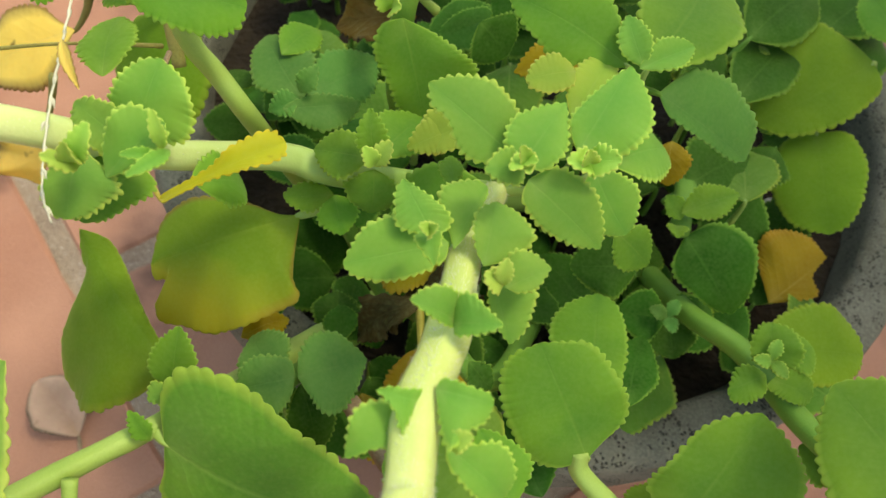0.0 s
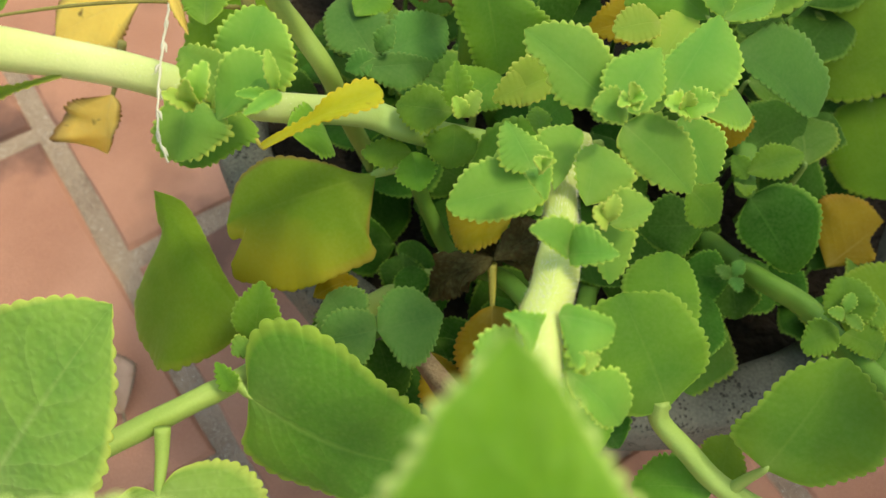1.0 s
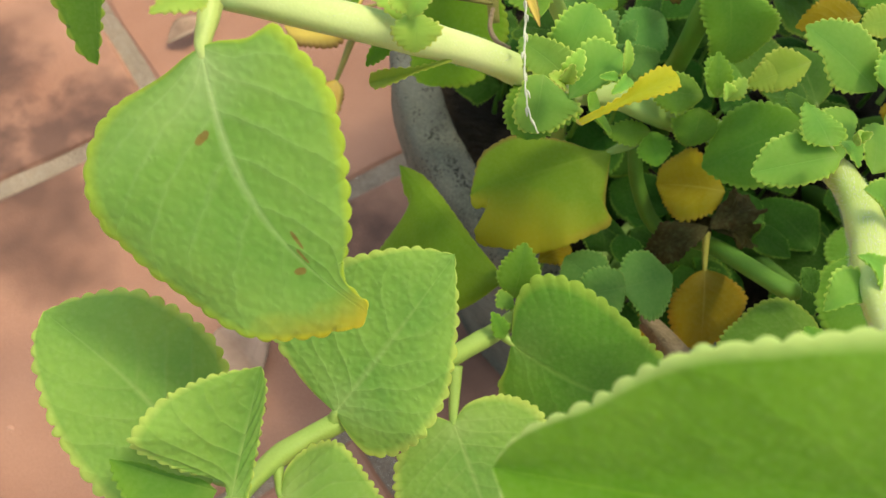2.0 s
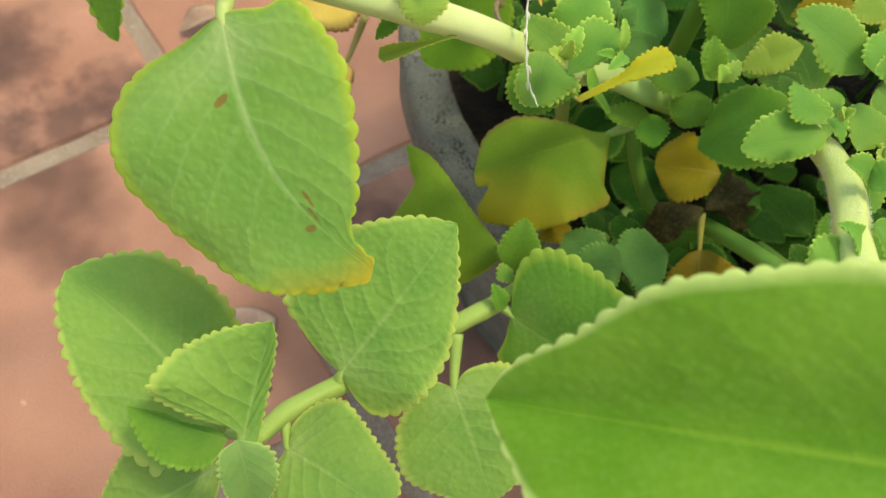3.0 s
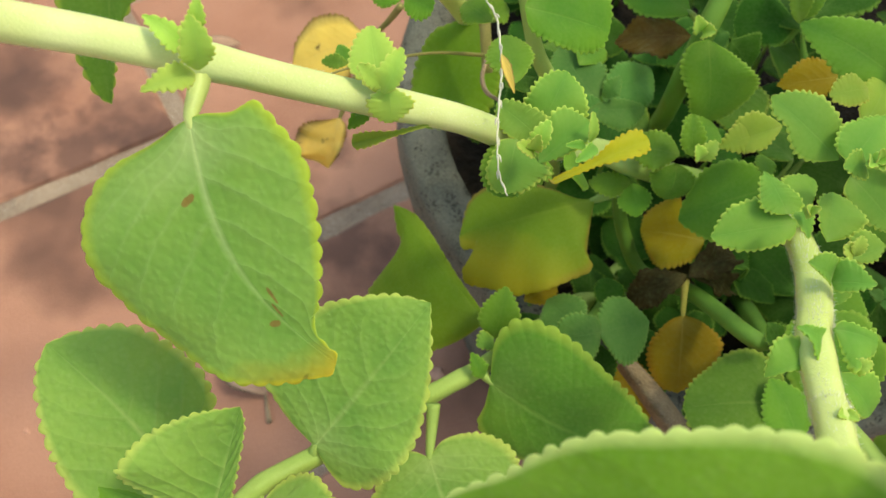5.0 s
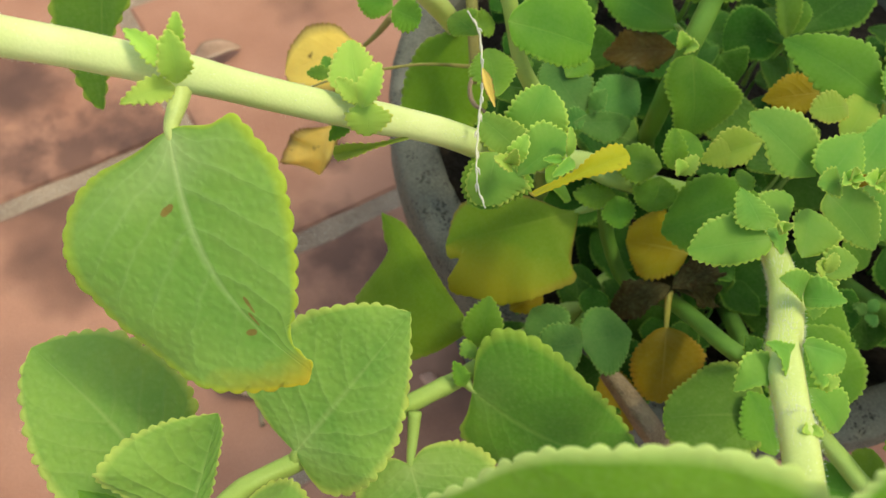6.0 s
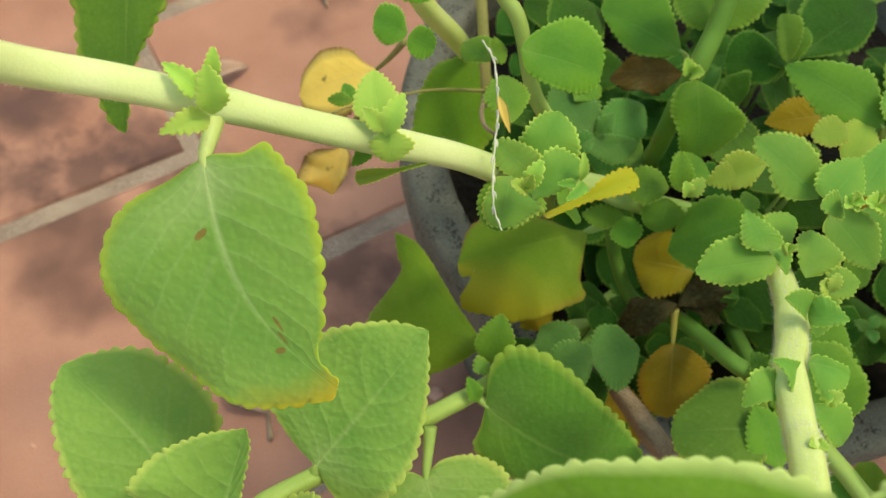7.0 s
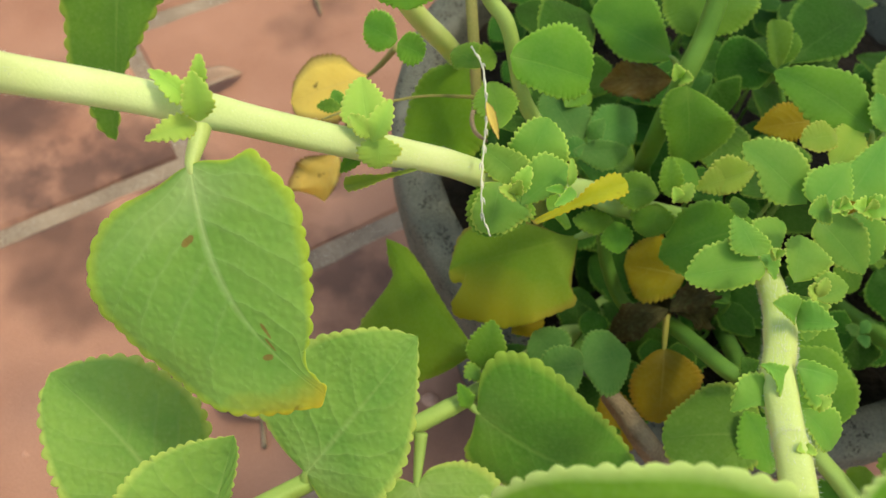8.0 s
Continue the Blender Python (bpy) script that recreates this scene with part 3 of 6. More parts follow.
frame_of_floor = Matrix(((CROSS.x, -ALONG.x, 0, CORNER.x), (CROSS.y, -ALONG.y, 0, CORNER.y), (0, 0, 1, 0), (0, 0, 0, 1)))
bed = mesh_of("mortar_bed", [frame_of_floor @ Vector(v) for v in ((-2, -2, -0.003), (2, -2, -0.003), (2, 2, -0.003), (-2, 2, -0.003))], [(0, 1, 2, 3)], [GROUT])
child("mortar_bed", bed, floor, "sandy grey-brown mortar between the tiles")
ground = new("ground", mesh_of("ground", [(-400, -400, -0.03), (400, -400, -0.03), (400, 400, -0.03), (-400, 400, -0.03)], [(0, 1, 2, 3)], [EARTH]))
tagged(ground, "plain reddish paving reaching into the distance", "ground", kind="structure")
kinds = [slab((JOINT / 2, JOINT / 2), (TILE - JOINT / 2, TILE - JOINT / 2), -0.02, 0.0, 0.003, k) for k in range(4)]
for col in range(-7, 7):
    for row in range(-7, 7):
        ob = child("tile", kinds[(col * 3 + row) % 4], floor)
        ob.matrix_basis = frame_of_floor @ Matrix.Translation((col * TILE, row * TILE + (STAGGER if col % 2 else 0), random.uniform(-0.0012, 0.0012)))

# ---- an unseen wall and slab beyond the pot, added to shade the plant's back ----
PLASTER = surface("cream_plaster", (0.50, 0.44, 0.34), (0.58, 0.52, 0.42), 3.0, 160.0, 0.9, 0.4, 0.002)
SLAB = surface("shade_slab_concrete", (0.30, 0.29, 0.27), (0.38, 0.37, 0.34), 4.0, 150.0, 0.95, 0.5, 0.002)


def block(name, lo, hi, turn, material):
    """A plain block in axes turned about the vertical."""
    c = [turn @ Vector((x, y, z)) for z in (lo[2], hi[2]) for y in (lo[1], hi[1]) for x in (lo[0], hi[0])]
    return new(name, mesh_of(name, c, [(0, 2, 3, 1), (4, 5, 7, 6), (0, 1, 5, 4), (2, 6, 7, 3), (0, 4, 6, 2), (1, 3, 7, 5)], [material], smooth=False))


shade_turn = Matrix.Rotation(radians(45), 4, "Z")
tagged(block("wall_house", (1.50, -3.0, 0.0), (1.70, 0.0, 3.0), shade_turn, PLASTER), "plain cream plastered wall out of view, added to shade the plant", "wall", kind="structure")
tagged(block("ceiling_eave", (0.93, -3.0, 2.20), (1.50, 0.0, 2.30), shade_turn, SLAB), "grey concrete slab out of view, added to shade the plant", "eave", kind="structure")

# ---- the pot ----
POT = Vector((0.058, 0.286, 0))
pot = tagged(new("plant_pot", None), "round weathered grey concrete plant pot with a broad pitted rim", "plant pot")
pot.location = POT


def lathe(name, outline, parent, material, label="", sides=96, rough=0.0, seed=1):
    rng = random.Random(seed)
    verts, faces = [], []
    for r, z in outline:
        for j in range(sides):
            a = 2 * math.pi * j / sides
            k = r + rng.uniform(-rough, rough)
            verts.append((k * math.cos(a), k * math.sin(a), z + rng.uniform(-rough, rough)))
    for i in range(len(outline) - 1):
        for j in range(sides):
            k = (j + 1) % sides
            faces.append((i * sides + j, i * sides + k, (i + 1) * sides + k, (i + 1) * sides + j))
    return child(name, mesh_of(name, verts, faces, [material]), parent, label)


body = lathe("body", [(0.0, 0.0), (0.125, 0.0), (0.130, 0.006), (0.158, 0.208), (0.156, 0.212)], pot, CONCRETE, rough=0.0006)
rim = lathe("rim", [(0.156, 0.205), (0.172, 0.207), (0.1745, 0.212), (0.1755, 0.238), (0.174, 0.243), (0.170, 0.2455), (0.158, 0.2450), (0.1545, 0.243), (0.153, 0.238), (0.147, 0.15), (0.145, 0.12), (0.0, 0.118)], pot, CONCRETE, "pitted grey concrete rim", rough=0.0005, seed=2)

soil_verts, soil_faces = [(POT.x, POT.y, 0.222)], []
for ring in range(1, 13):
    for j in range(60):
        a, r = 2 * math.pi * j / 60, 0.1515 * ring / 12
        p = Vector((POT.x + r * math.cos(a), POT.y + r * math.sin(a), 0))
        soil_verts.append((p.x, p.y, 0.219 + 0.010 * noise.noise(p * 30) + 0.006 * noise.noise(p * 90)))
for j in range(60):
    k = (j + 1) % 60
    soil_faces.append((0, 1 + j, 1 + k))
    for ring in range(11):
        soil_faces.append((1 + ring * 60 + j, 1 + (ring + 1) * 60 + j, 1 + (ring + 1) * 60 + k, 1 + ring * 60 + k))
tagged(new("soil", mesh_of("soil", soil_verts, soil_faces, [SOIL])), "dark crumbly potting soil filling the pot", "soil", kind="stuff")

# ---- the plant ----
plant = tagged(new("oregano_plant", None), "bushy succulent herb with felted scalloped green leaves in a concrete pot", "plant")
plant.location = (POT.x, POT.y, 0.22)

# the long pale branch reaching out over the floor
branch_out = stem(plant, [(-0.1682, 0.0728, 0.4740, 0.0046), (-0.1634, 0.0877, 0.4520, 0.0044), (-0.1485, 0.0962, 0.4410, 0.0043), (-0.1299, 0.1037, 0.4300, 0.0042), (-0.1132, 0.1091, 0.4210, 0.0041), (-0.0920, 0.1163, 0.4100, 0.0041), (-0.0732, 0.1266, 0.3950, 0.0040), (-0.0504, 0.1391, 0.3720, 0.0040), (-0.0273, 0.1594, 0.3470, 0.0042), (-0.0095, 0.1645, 0.3350, 0.0044), (0.0450, 0.2000, 0.2800, 0.0050), (0.0600, 0.2500, 0.2000, 0.0060)], STEM_LONG, "long pale green hairy stem growing out over the rim", (0.28, 0.47, 0.6), 0.07, "stem")
leaf(branch_out, (-0.1287, 0.0893, 0.4281), (-0.0891, 0.0531, 0.3943), (-0.04, -0.70, 0.71), 0.0182, 0.0385, "scorched", 0.1, 0.04, ((0, 0.11), (0.01, 0.28), (0.01, 0.63), (0.07, 0.85), (0.18, 0.95), (0.32, 1), (0.42, 0.99), (0.57, 0.93), (0.74, 0.83), (0.89, 0.62), (0.98, 0.35), (1.01, 0.18), (1.03, 0.07)), (-0.1298, 0.1042, 0.4300), left_shape=((0.01, 0.19), (0.05, 0.51), (0.06, 0.84), (0.18, 0.95), (0.29, 1), (0.45, 0.86), (0.6, 0.62), (0.74, 0.33), (0.83, 0.04), (0.91, 0.02), (0.96, 0.08)), sweep=-0.11, scallop=0.75, label="large old green leaf with a yellow scorched tip and a small hole")
leaf(branch_out, (-0.1290, 0.0991, 0.4370), (-0.1393, 0.1018, 0.4440), (0.25, -0.38, 0.89), 0.0030, 0.0025, "sprout", 0.5, 0.2, "ovate")
leaf(branch_out, (-0.1257, 0.0935, 0.4400), (-0.1263, 0.0971, 0.4520), (0.23, -0.38, 0.90), 0.0036, 0.0036, "sprout", 0.35, 0.1, "round")
leaf(branch_out, (-0.1277, 0.0956, 0.4360), (-0.1350, 0.0861, 0.4400), (0.24, -0.35, 0.91), 0.0032, 0.0030, "sprout", 0.4, 0.2, "ovate")
leaf(branch_out, (-0.1274, 0.0990, 0.4435), (-0.1265, 0.1024, 0.4515), (0.23, -0.39, 0.89), 0.0018, 0.0018, "sprout", 0.45, 0.14, "broad", scallop=1.2)
leaf(branch_out, (-0.0914, 0.1127, 0.4180), (-0.0976, 0.1278, 0.4240), (0.10, -0.41, 0.91), 0.0063, 0.0057, "sprout", 0.25, 0.12, "round")
leaf(branch_out, (-0.0899, 0.1076, 0.4250), (-0.0874, 0.1159, 0.4320), (0.09, -0.40, 0.91), 0.0033, 0.0027, "sprout", 0.6, 0.2, "round")
leaf(branch_out, (-0.0904, 0.1084, 0.4265), (-0.0956, 0.1086, 0.4325), (0.10, -0.40, 0.91), 0.0024, 0.0024, "sprout", 0.45, 0.14, "broad", scallop=1.2)
leaf(branch_out, (-0.0896, 0.1108, 0.4240), (-0.0882, 0.1048, 0.4180), (0.09, -0.38, 0.92), 0.0056, 0.0056, "sprout", 0.2, 0.15, "round")
leaf(branch_out, (-0.0935, 0.1163, 0.4080), (-0.1003, 0.1118, 0.4020), (0.10, -0.37, 0.92), 0.0023, 0.0023, "green", 0.3, 0.1, "ovate")
leaf(branch_out, (-0.0803, 0.1178, 0.4020), (-0.0995, 0.1118, 0.3960), (0.07, -0.44, 0.90), 0.0020, 0.0021, "pale", 0.7, 0.1, "spoon")

# shoot on the long branch, with a yellowing spoon-shaped leaf
leaf(branch_out, (-0.0515, 0.1333, 0.3848), (-0.0469, 0.1473, 0.3977), (0.08, -0.69, 0.72), 0.0075, 0.0111, "young", 0.15, 0.1, ((0.12, 0.65), (0.28, 1), (0.57, 0.94), (0.86, 0.58)), left_shape=((0.14, 0.74), (0.37, 1), (0.68, 0.91), (0.91, 0.51)), sweep=0.0)
leaf(branch_out, (-0.0499, 0.1302, 0.3874), (-0.0643, 0.1371, 0.3912), (0.03, -0.43, 0.90), 0.0055, 0.0056, "young", 0.25, 0.12, ((0.2, 1), (0.57, 0.82), (0.89, 0.47)), left_shape=((0.1, 0.96), (0.3, 0.97), (0.64, 1), (0.87, 0.55)), sweep=0.0)
leaf(branch_out, (-0.0505, 0.1177, 0.3943), (-0.0395, 0.1277, 0.4028), (-0.23, -0.47, 0.85), 0.0076, 0.0039, "young", 0.3, 0.1, ((0.29, 0.68), (0.63, 1), (0.9, 0.93)), left_shape=((0.39, 0.83), (0.8, 1), (0.96, 0.46)), sweep=0.0)
leaf(branch_out, (-0.0572, 0.1238, 0.3950), (-0.0574, 0.1100, 0.3888), (-0.05, -0.41, 0.91), 0.0103, 0.0062, "young", 0.1, 0.1, ((0.12, 0.72), (0.68, 1), (0.97, 0.59)), left_shape=((0.45, 1), (0.7, 0.76), (0.9, 0.44)), sweep=0.0)
leaf(branch_out, (-0.0492, 0.1288, 0.3824), (-0.0580, 0.1145, 0.3791), (-0.01, -0.22, 0.98), 0.0067, 0.0117, "green", 0.1, 0.1, ((0.13, 0.7), (0.42, 1), (0.74, 0.94), (0.95, 0.69), (1.05, 0.33)), left_shape=((0.03, 0.72), (0.22, 1), (0.51, 0.77), (0.8, 0.49)), sweep=0.0)
leaf(branch_out, (-0.0530, 0.1162, 0.4015), (-0.0507, 0.1197, 0.4105), (-0.03, -0.38, 0.92), 0.0027, 0.0026, "sprout", 0.45, 0.14, "broad", scallop=1.2)
leaf(branch_out, (-0.0530, 0.1162, 0.4015), (-0.0571, 0.1126, 0.4085), (-0.02, -0.37, 0.93), 0.0025, 0.0021, "sprout", 0.45, 0.14, "broad", scallop=1.2)
leaf(branch_out, (-0.0524, 0.1162, 0.4025), (-0.0527, 0.1138, 0.4115), (-0.03, -0.38, 0.93), 0.0019, 0.0019, "sprout", 0.45, 0.14, "broad", scallop=1.2)
leaf(branch_out, (-0.0442, 0.1235, 0.3780), (-0.0195, 0.1399, 0.3850), (-0.08, -0.37, 0.92), 0.0042, 0.0035, "lemon", 0.45, 0.08, "spoon", wave=0.28, scallop=0.9, label="small yellowed leaf with a long tapering base")
leaf(branch_out, (-0.0409, 0.1332, 0.3720), (-0.0338, 0.1485, 0.3500), (0.16, -0.33, 0.93), 0.0078, 0.0071, "green", 0.1, 0.1, "round")
leaf(branch_out, (-0.0388, 0.1225, 0.4010), (-0.0399, 0.1252, 0.4100), (0.22, -0.35, 0.91), 0.0016, 0.0014, "sprout", 0.45, 0.14, "broad", scallop=1.2)
leaf(branch_out, (-0.0378, 0.1232, 0.4000), (-0.0418, 0.1128, 0.4060), (0.22, -0.33, 0.92), 0.0018, 0.0016, "young", 0.45, 0.14, "broad", scallop=1.2)
leaf(branch_out, (-0.0396, 0.1220, 0.4000), (-0.0448, 0.1176, 0.4050), (0.23, -0.33, 0.91), 0.0014, 0.0013, "young", 0.45, 0.14, "broad", scallop=1.2)

# next shoot along the branch
leaf(branch_out, (-0.0027, 0.1576, 0.3560), (-0.0189, 0.1606, 0.3520), (0.08, -0.37, 0.93), 0.0073, 0.0068, "green", 0.15, 0.1, "ovate")
leaf(branch_out, (-0.0006, 0.1531, 0.3620), (-0.0036, 0.1618, 0.3720), (0.06, -0.39, 0.92), 0.0043, 0.0043, "green", 0.3, 0.1, "ovate")
leaf(branch_out, (-0.0008, 0.1580, 0.3560), (0.0096, 0.1770, 0.3520), (0.03, -0.39, 0.92), 0.0077, 0.0074, "green", 0.15, 0.1, "round")
leaf(branch_out, (-0.0017, 0.1581, 0.3500), (-0.0014, 0.1508, 0.3380), (0.05, -0.35, 0.94), 0.0086, 0.0086, "green", 0.1, 0.1, "round")
leaf(branch_out, (-0.0002, 0.1478, 0.3675), (0.0031, 0.1509, 0.3745), (0.05, -0.37, 0.93), 0.0028, 0.0028, "sprout", 0.45, 0.14, "broad", scallop=1.2)
leaf(branch_out, (-0.0002, 0.1478, 0.3675), (-0.0027, 0.1481, 0.3745), (0.06, -0.37, 0.93), 0.0023, 0.0023, "sprout", 0.45, 0.14, "broad", scallop=1.2)
leaf(branch_out, (-0.0130, 0.1571, 0.3350), (-0.0274, 0.1551, 0.3340), (0.10, -0.33, 0.94), 0.0049, 0.0045, "green", 0.15, 0.1, "round")
leaf(branch_out, (-0.0127, 0.1571, 0.3350), (-0.0087, 0.1473, 0.3300), (0.07, -0.32, 0.94), 0.0062, 0.0062, "green", 0.1, 0.1, "round")
leaf(branch_out, (0.0301, 0.1516, 0.3580), (0.0028, 0.1442, 0.3380), (-0.18, -0.36, 0.92), 0.0154, 0.0138, "green", 0.08, 0.06, "round")
leaf(branch_out, (0.0236, 0.1628, 0.3730), (0.0084, 0.1584, 0.3640), (-0.18, -0.40, 0.90), 0.0055, 0.0074, "pale", 0.35, 0.1, "ovate")

# the thick hairy branch with paired shoots
branch_thick = stem(plant, [(0.1750, 0.0769, 0.3200, 0.0052), (0.1050, -0.0600, 0.3700, 0.0050), (0.0500, -0.0900, 0.4250, 0.0048), (0.0170, -0.0550, 0.4400, 0.0046), (0.0165, 0.0000, 0.4280, 0.0044), (0.0185, 0.0521, 0.4110, 0.0042), (0.0190, 0.0625, 0.4060, 0.0041), (0.0186, 0.0787, 0.4012, 0.0042), (0.0211, 0.0886, 0.3970, 0.0043), (0.0232, 0.1015, 0.3910, 0.0041), (0.0239, 0.1144, 0.3840, 0.0036), (0.0260, 0.1297, 0.3720, 0.0034), (0.0307, 0.1472, 0.3660, 0.0030)], STEM, "thick pale green stem covered in fine white hairs", (0.565, 0.715, 0.85), 0.07, "stem")
leaf(branch_thick, (0.0332, 0.1423, 0.3876), (0.0106, 0.1536, 0.3958), (0.08, -0.47, 0.88), 0.0074, 0.0096, "young", 0.1, 0.06, ((0.22, 0.79), (0.45, 1), (0.66, 0.96), (0.87, 0.53)), left_shape=((0.23, 0.83), (0.43, 1), (0.68, 0.53), (0.86, 0.5)), sweep=0.0)
leaf(branch_thick, (0.0336, 0.1379, 0.3927), (0.0413, 0.1522, 0.3981), (-0.04, -0.33, 0.94), 0.0077, 0.0063, "young", 0.12, 0.08, ((0.1, 0.75), (0.46, 1), (0.77, 0.47)), left_shape=((0.09, 0.76), (0.41, 1), (0.75, 0.55)), sweep=0.0)
leaf(branch_thick, (0.0332, 0.1308, 0.4020), (0.0251, 0.1257, 0.4070), (-0.05, -0.38, 0.92), 0.0041, 0.0043, "young", 0.2, 0.1, "round")
leaf(branch_thick, (0.0470, 0.1490, 0.3845), (0.0572, 0.1711, 0.3918), (-0.05, -0.29, 0.95), 0.0054, 0.0118, "young", 0.12, 0.05, ((0.16, 0.73), (0.46, 1), (0.71, 0.86), (0.91, 0.39)), left_shape=((0.2, 1), (0.43, 0.96), (0.81, 0.42)), sweep=0.0)
leaf(branch_thick, (0.0357, 0.1371, 0.3886), (0.0551, 0.1290, 0.3768), (0.23, -0.58, 0.78), 0.0085, 0.0061, "young", 0.1, 0.08, ((0.08, 0.73), (0.36, 1), (0.72, 0.69)), left_shape=((0.12, 0.77), (0.45, 1), (0.72, 0.78), (0.9, 0.41)), sweep=0.0)
leaf(branch_thick, (0.0558, 0.1507, 0.3800), (0.0762, 0.1703, 0.3640), (-0.16, -0.39, 0.91), 0.0082, 0.0085, "young", 0.1, 0.08, "ovate")
leaf(branch_thick, (0.0518, 0.1487, 0.3800), (0.0642, 0.1395, 0.3670), (-0.14, -0.36, 0.92), 0.0082, 0.0084, "young", 0.1, 0.08, "round")
leaf(branch_thick, (0.0324, 0.1304, 0.4040), (0.0310, 0.1271, 0.4140), (-0.06, -0.39, 0.92), 0.0019, 0.0019, "sprout", 0.45, 0.14, "broad", scallop=1.2)
leaf(branch_thick, (0.0324, 0.1304, 0.4040), (0.0338, 0.1261, 0.4120), (-0.07, -0.38, 0.92), 0.0021, 0.0021, "sprout", 0.45, 0.14, "broad", scallop=1.2)
leaf(branch_thick, (0.0324, 0.1304, 0.4040), (0.0295, 0.1244, 0.4110), (-0.06, -0.38, 0.92), 0.0019, 0.0019, "sprout", 0.45, 0.14, "broad", scallop=1.2)
leaf(branch_thick, (0.0324, 0.1304, 0.4040), (0.0330, 0.1247, 0.4100), (-0.07, -0.38, 0.92), 0.0019, 0.0019, "sprout", 0.45, 0.14, "broad", scallop=1.2)
leaf(branch_thick, (0.0491, 0.1432, 0.3895), (0.0537, 0.1396, 0.3975), (-0.13, -0.39, 0.91), 0.0036, 0.0042, "sprout", 0.45, 0.14, "broad", scallop=1.2)
leaf(branch_thick, (0.0491, 0.1432, 0.3895), (0.0431, 0.1383, 0.3965), (-0.11, -0.39, 0.92), 0.0032, 0.0032, "sprout", 0.45, 0.14, "broad", scallop=1.2)
leaf(branch_thick, (0.0482, 0.1404, 0.3935), (0.0468, 0.1393, 0.3995), (-0.12, -0.39, 0.91), 0.0021, 0.0021, "sprout", 0.45, 0.14, "broad", scallop=1.2)
leaf(branch_thick, (0.0462, 0.1646, 0.3780), (0.0554, 0.1872, 0.3780), (-0.11, -0.44, 0.89), 0.0066, 0.0063, "pale", 0.15, 0.06, "round")
leaf(branch_thick, (0.0456, 0.1744, 0.3831), (0.0333, 0.1690, 0.3834), (0.10, -0.18, 0.98), 0.0051, 0.0054, "pale", 0.2, 0.08, ((0.1, 0.59), (0.41, 1), (0.8, 0.66)), left_shape=((0.17, 0.79), (0.61, 1), (0.93, 0.61)), sweep=0.0)
leaf(branch_thick, (0.0546, 0.2079, 0.3507), (0.0336, 0.2036, 0.3447), (-0.16, -0.46, 0.87), 0.0068, 0.0081, "yellow", 0.2, 0.06, ((0.19, 0.7), (0.49, 1), (0.78, 0.61)), left_shape=((0.2, 0.72), (0.44, 1), (0.78, 0.51)), sweep=0.0)
leaf(branch_thick, (0.0186, 0.1617, 0.3700), (0.0069, 0.1558, 0.3660), (0.01, -0.39, 0.92), 0.0049, 0.0052, "pale", 0.2, 0.06, "ovate")
leaf(branch_thick, (0.0203, 0.1177, 0.3897), (-0.0011, 0.1115, 0.3848), (-0.11, -0.37, 0.92), 0.0055, 0.0080, "young", 0.12, 0.06, ((0.15, 0.54), (0.41, 1), (0.71, 0.9), (0.88, 0.48)), left_shape=((0.08, 0.64), (0.34, 1), (0.65, 1), (0.92, 0.55)), sweep=0.0, label="broad felted green leaf with a scalloped rim")
leaf(branch_thick, (0.0163, 0.1177, 0.3929), (0.0088, 0.1276, 0.3961), (-0.01, -0.31, 0.95), 0.0058, 0.0052, "young", 0.15, 0.08, ((-0.08, 0.58), (0.07, 1), (0.38, 0.78), (0.72, 0.38)), left_shape=((0.1, 0.52), (0.33, 1), (0.62, 0.79), (0.89, 0.41)), sweep=0.0)
leaf(branch_thick, (0.0215, 0.1177, 0.3870), (0.0270, 0.1353, 0.3861), (-0.01, 0.05, 1.00), 0.0085, 0.0013, "young", 0.12, 0.08, ((0.22, 0.86), (0.53, 1), (0.85, 0.89)), left_shape=((0.26, 0.45), (0.57, 1), (0.84, 0.86), (1.02, 0.41)), sweep=0.0)
leaf(branch_thick, (0.0156, 0.1142, 0.4000), (0.0177, 0.1060, 0.4020), (-0.00, -0.31, 0.95), 0.0026, 0.0028, "young", 0.5, 0.2, "ovate")
leaf(branch_thick, (0.0159, 0.1118, 0.4035), (0.0142, 0.1098, 0.4095), (0.00, -0.33, 0.95), 0.0015, 0.0015, "sprout", 0.45, 0.14, "broad", scallop=1.2)
leaf(branch_thick, (0.0159, 0.1118, 0.4035), (0.0170, 0.1101, 0.4095), (-0.00, -0.33, 0.95), 0.0015, 0.0015, "sprout", 0.45, 0.14, "broad", scallop=1.2)
leaf(branch_thick, (0.0280, 0.1133, 0.3900), (0.0289, 0.1281, 0.3920), (0.01, -0.13, 0.99), 0.0039, 0.0088, "young", 0.12, 0.08, ((0.16, 0.55), (0.41, 1), (0.67, 1), (0.91, 0.54)), left_shape=((0.23, 0.65), (0.56, 1), (0.83, 0.82)), sweep=0.0)
leaf(branch_thick, (0.0196, 0.1419, 0.3720), (0.0180, 0.1534, 0.3700), (-0.01, -0.37, 0.93), 0.0030, 0.0030, "green", 0.2, 0.1, "ovate")
leaf(branch_thick, (0.0327, 0.1078, 0.3929), (0.0414, 0.1133, 0.3938), (0.04, -0.23, 0.97), 0.0061, 0.0029, "young", 0.2, 0.1, ((0.16, 0.67), (0.48, 1), (0.77, 0.52)), left_shape=((0.14, 0.73), (0.4, 1), (0.72, 0.81), (0.92, 0.33)), sweep=0.0)
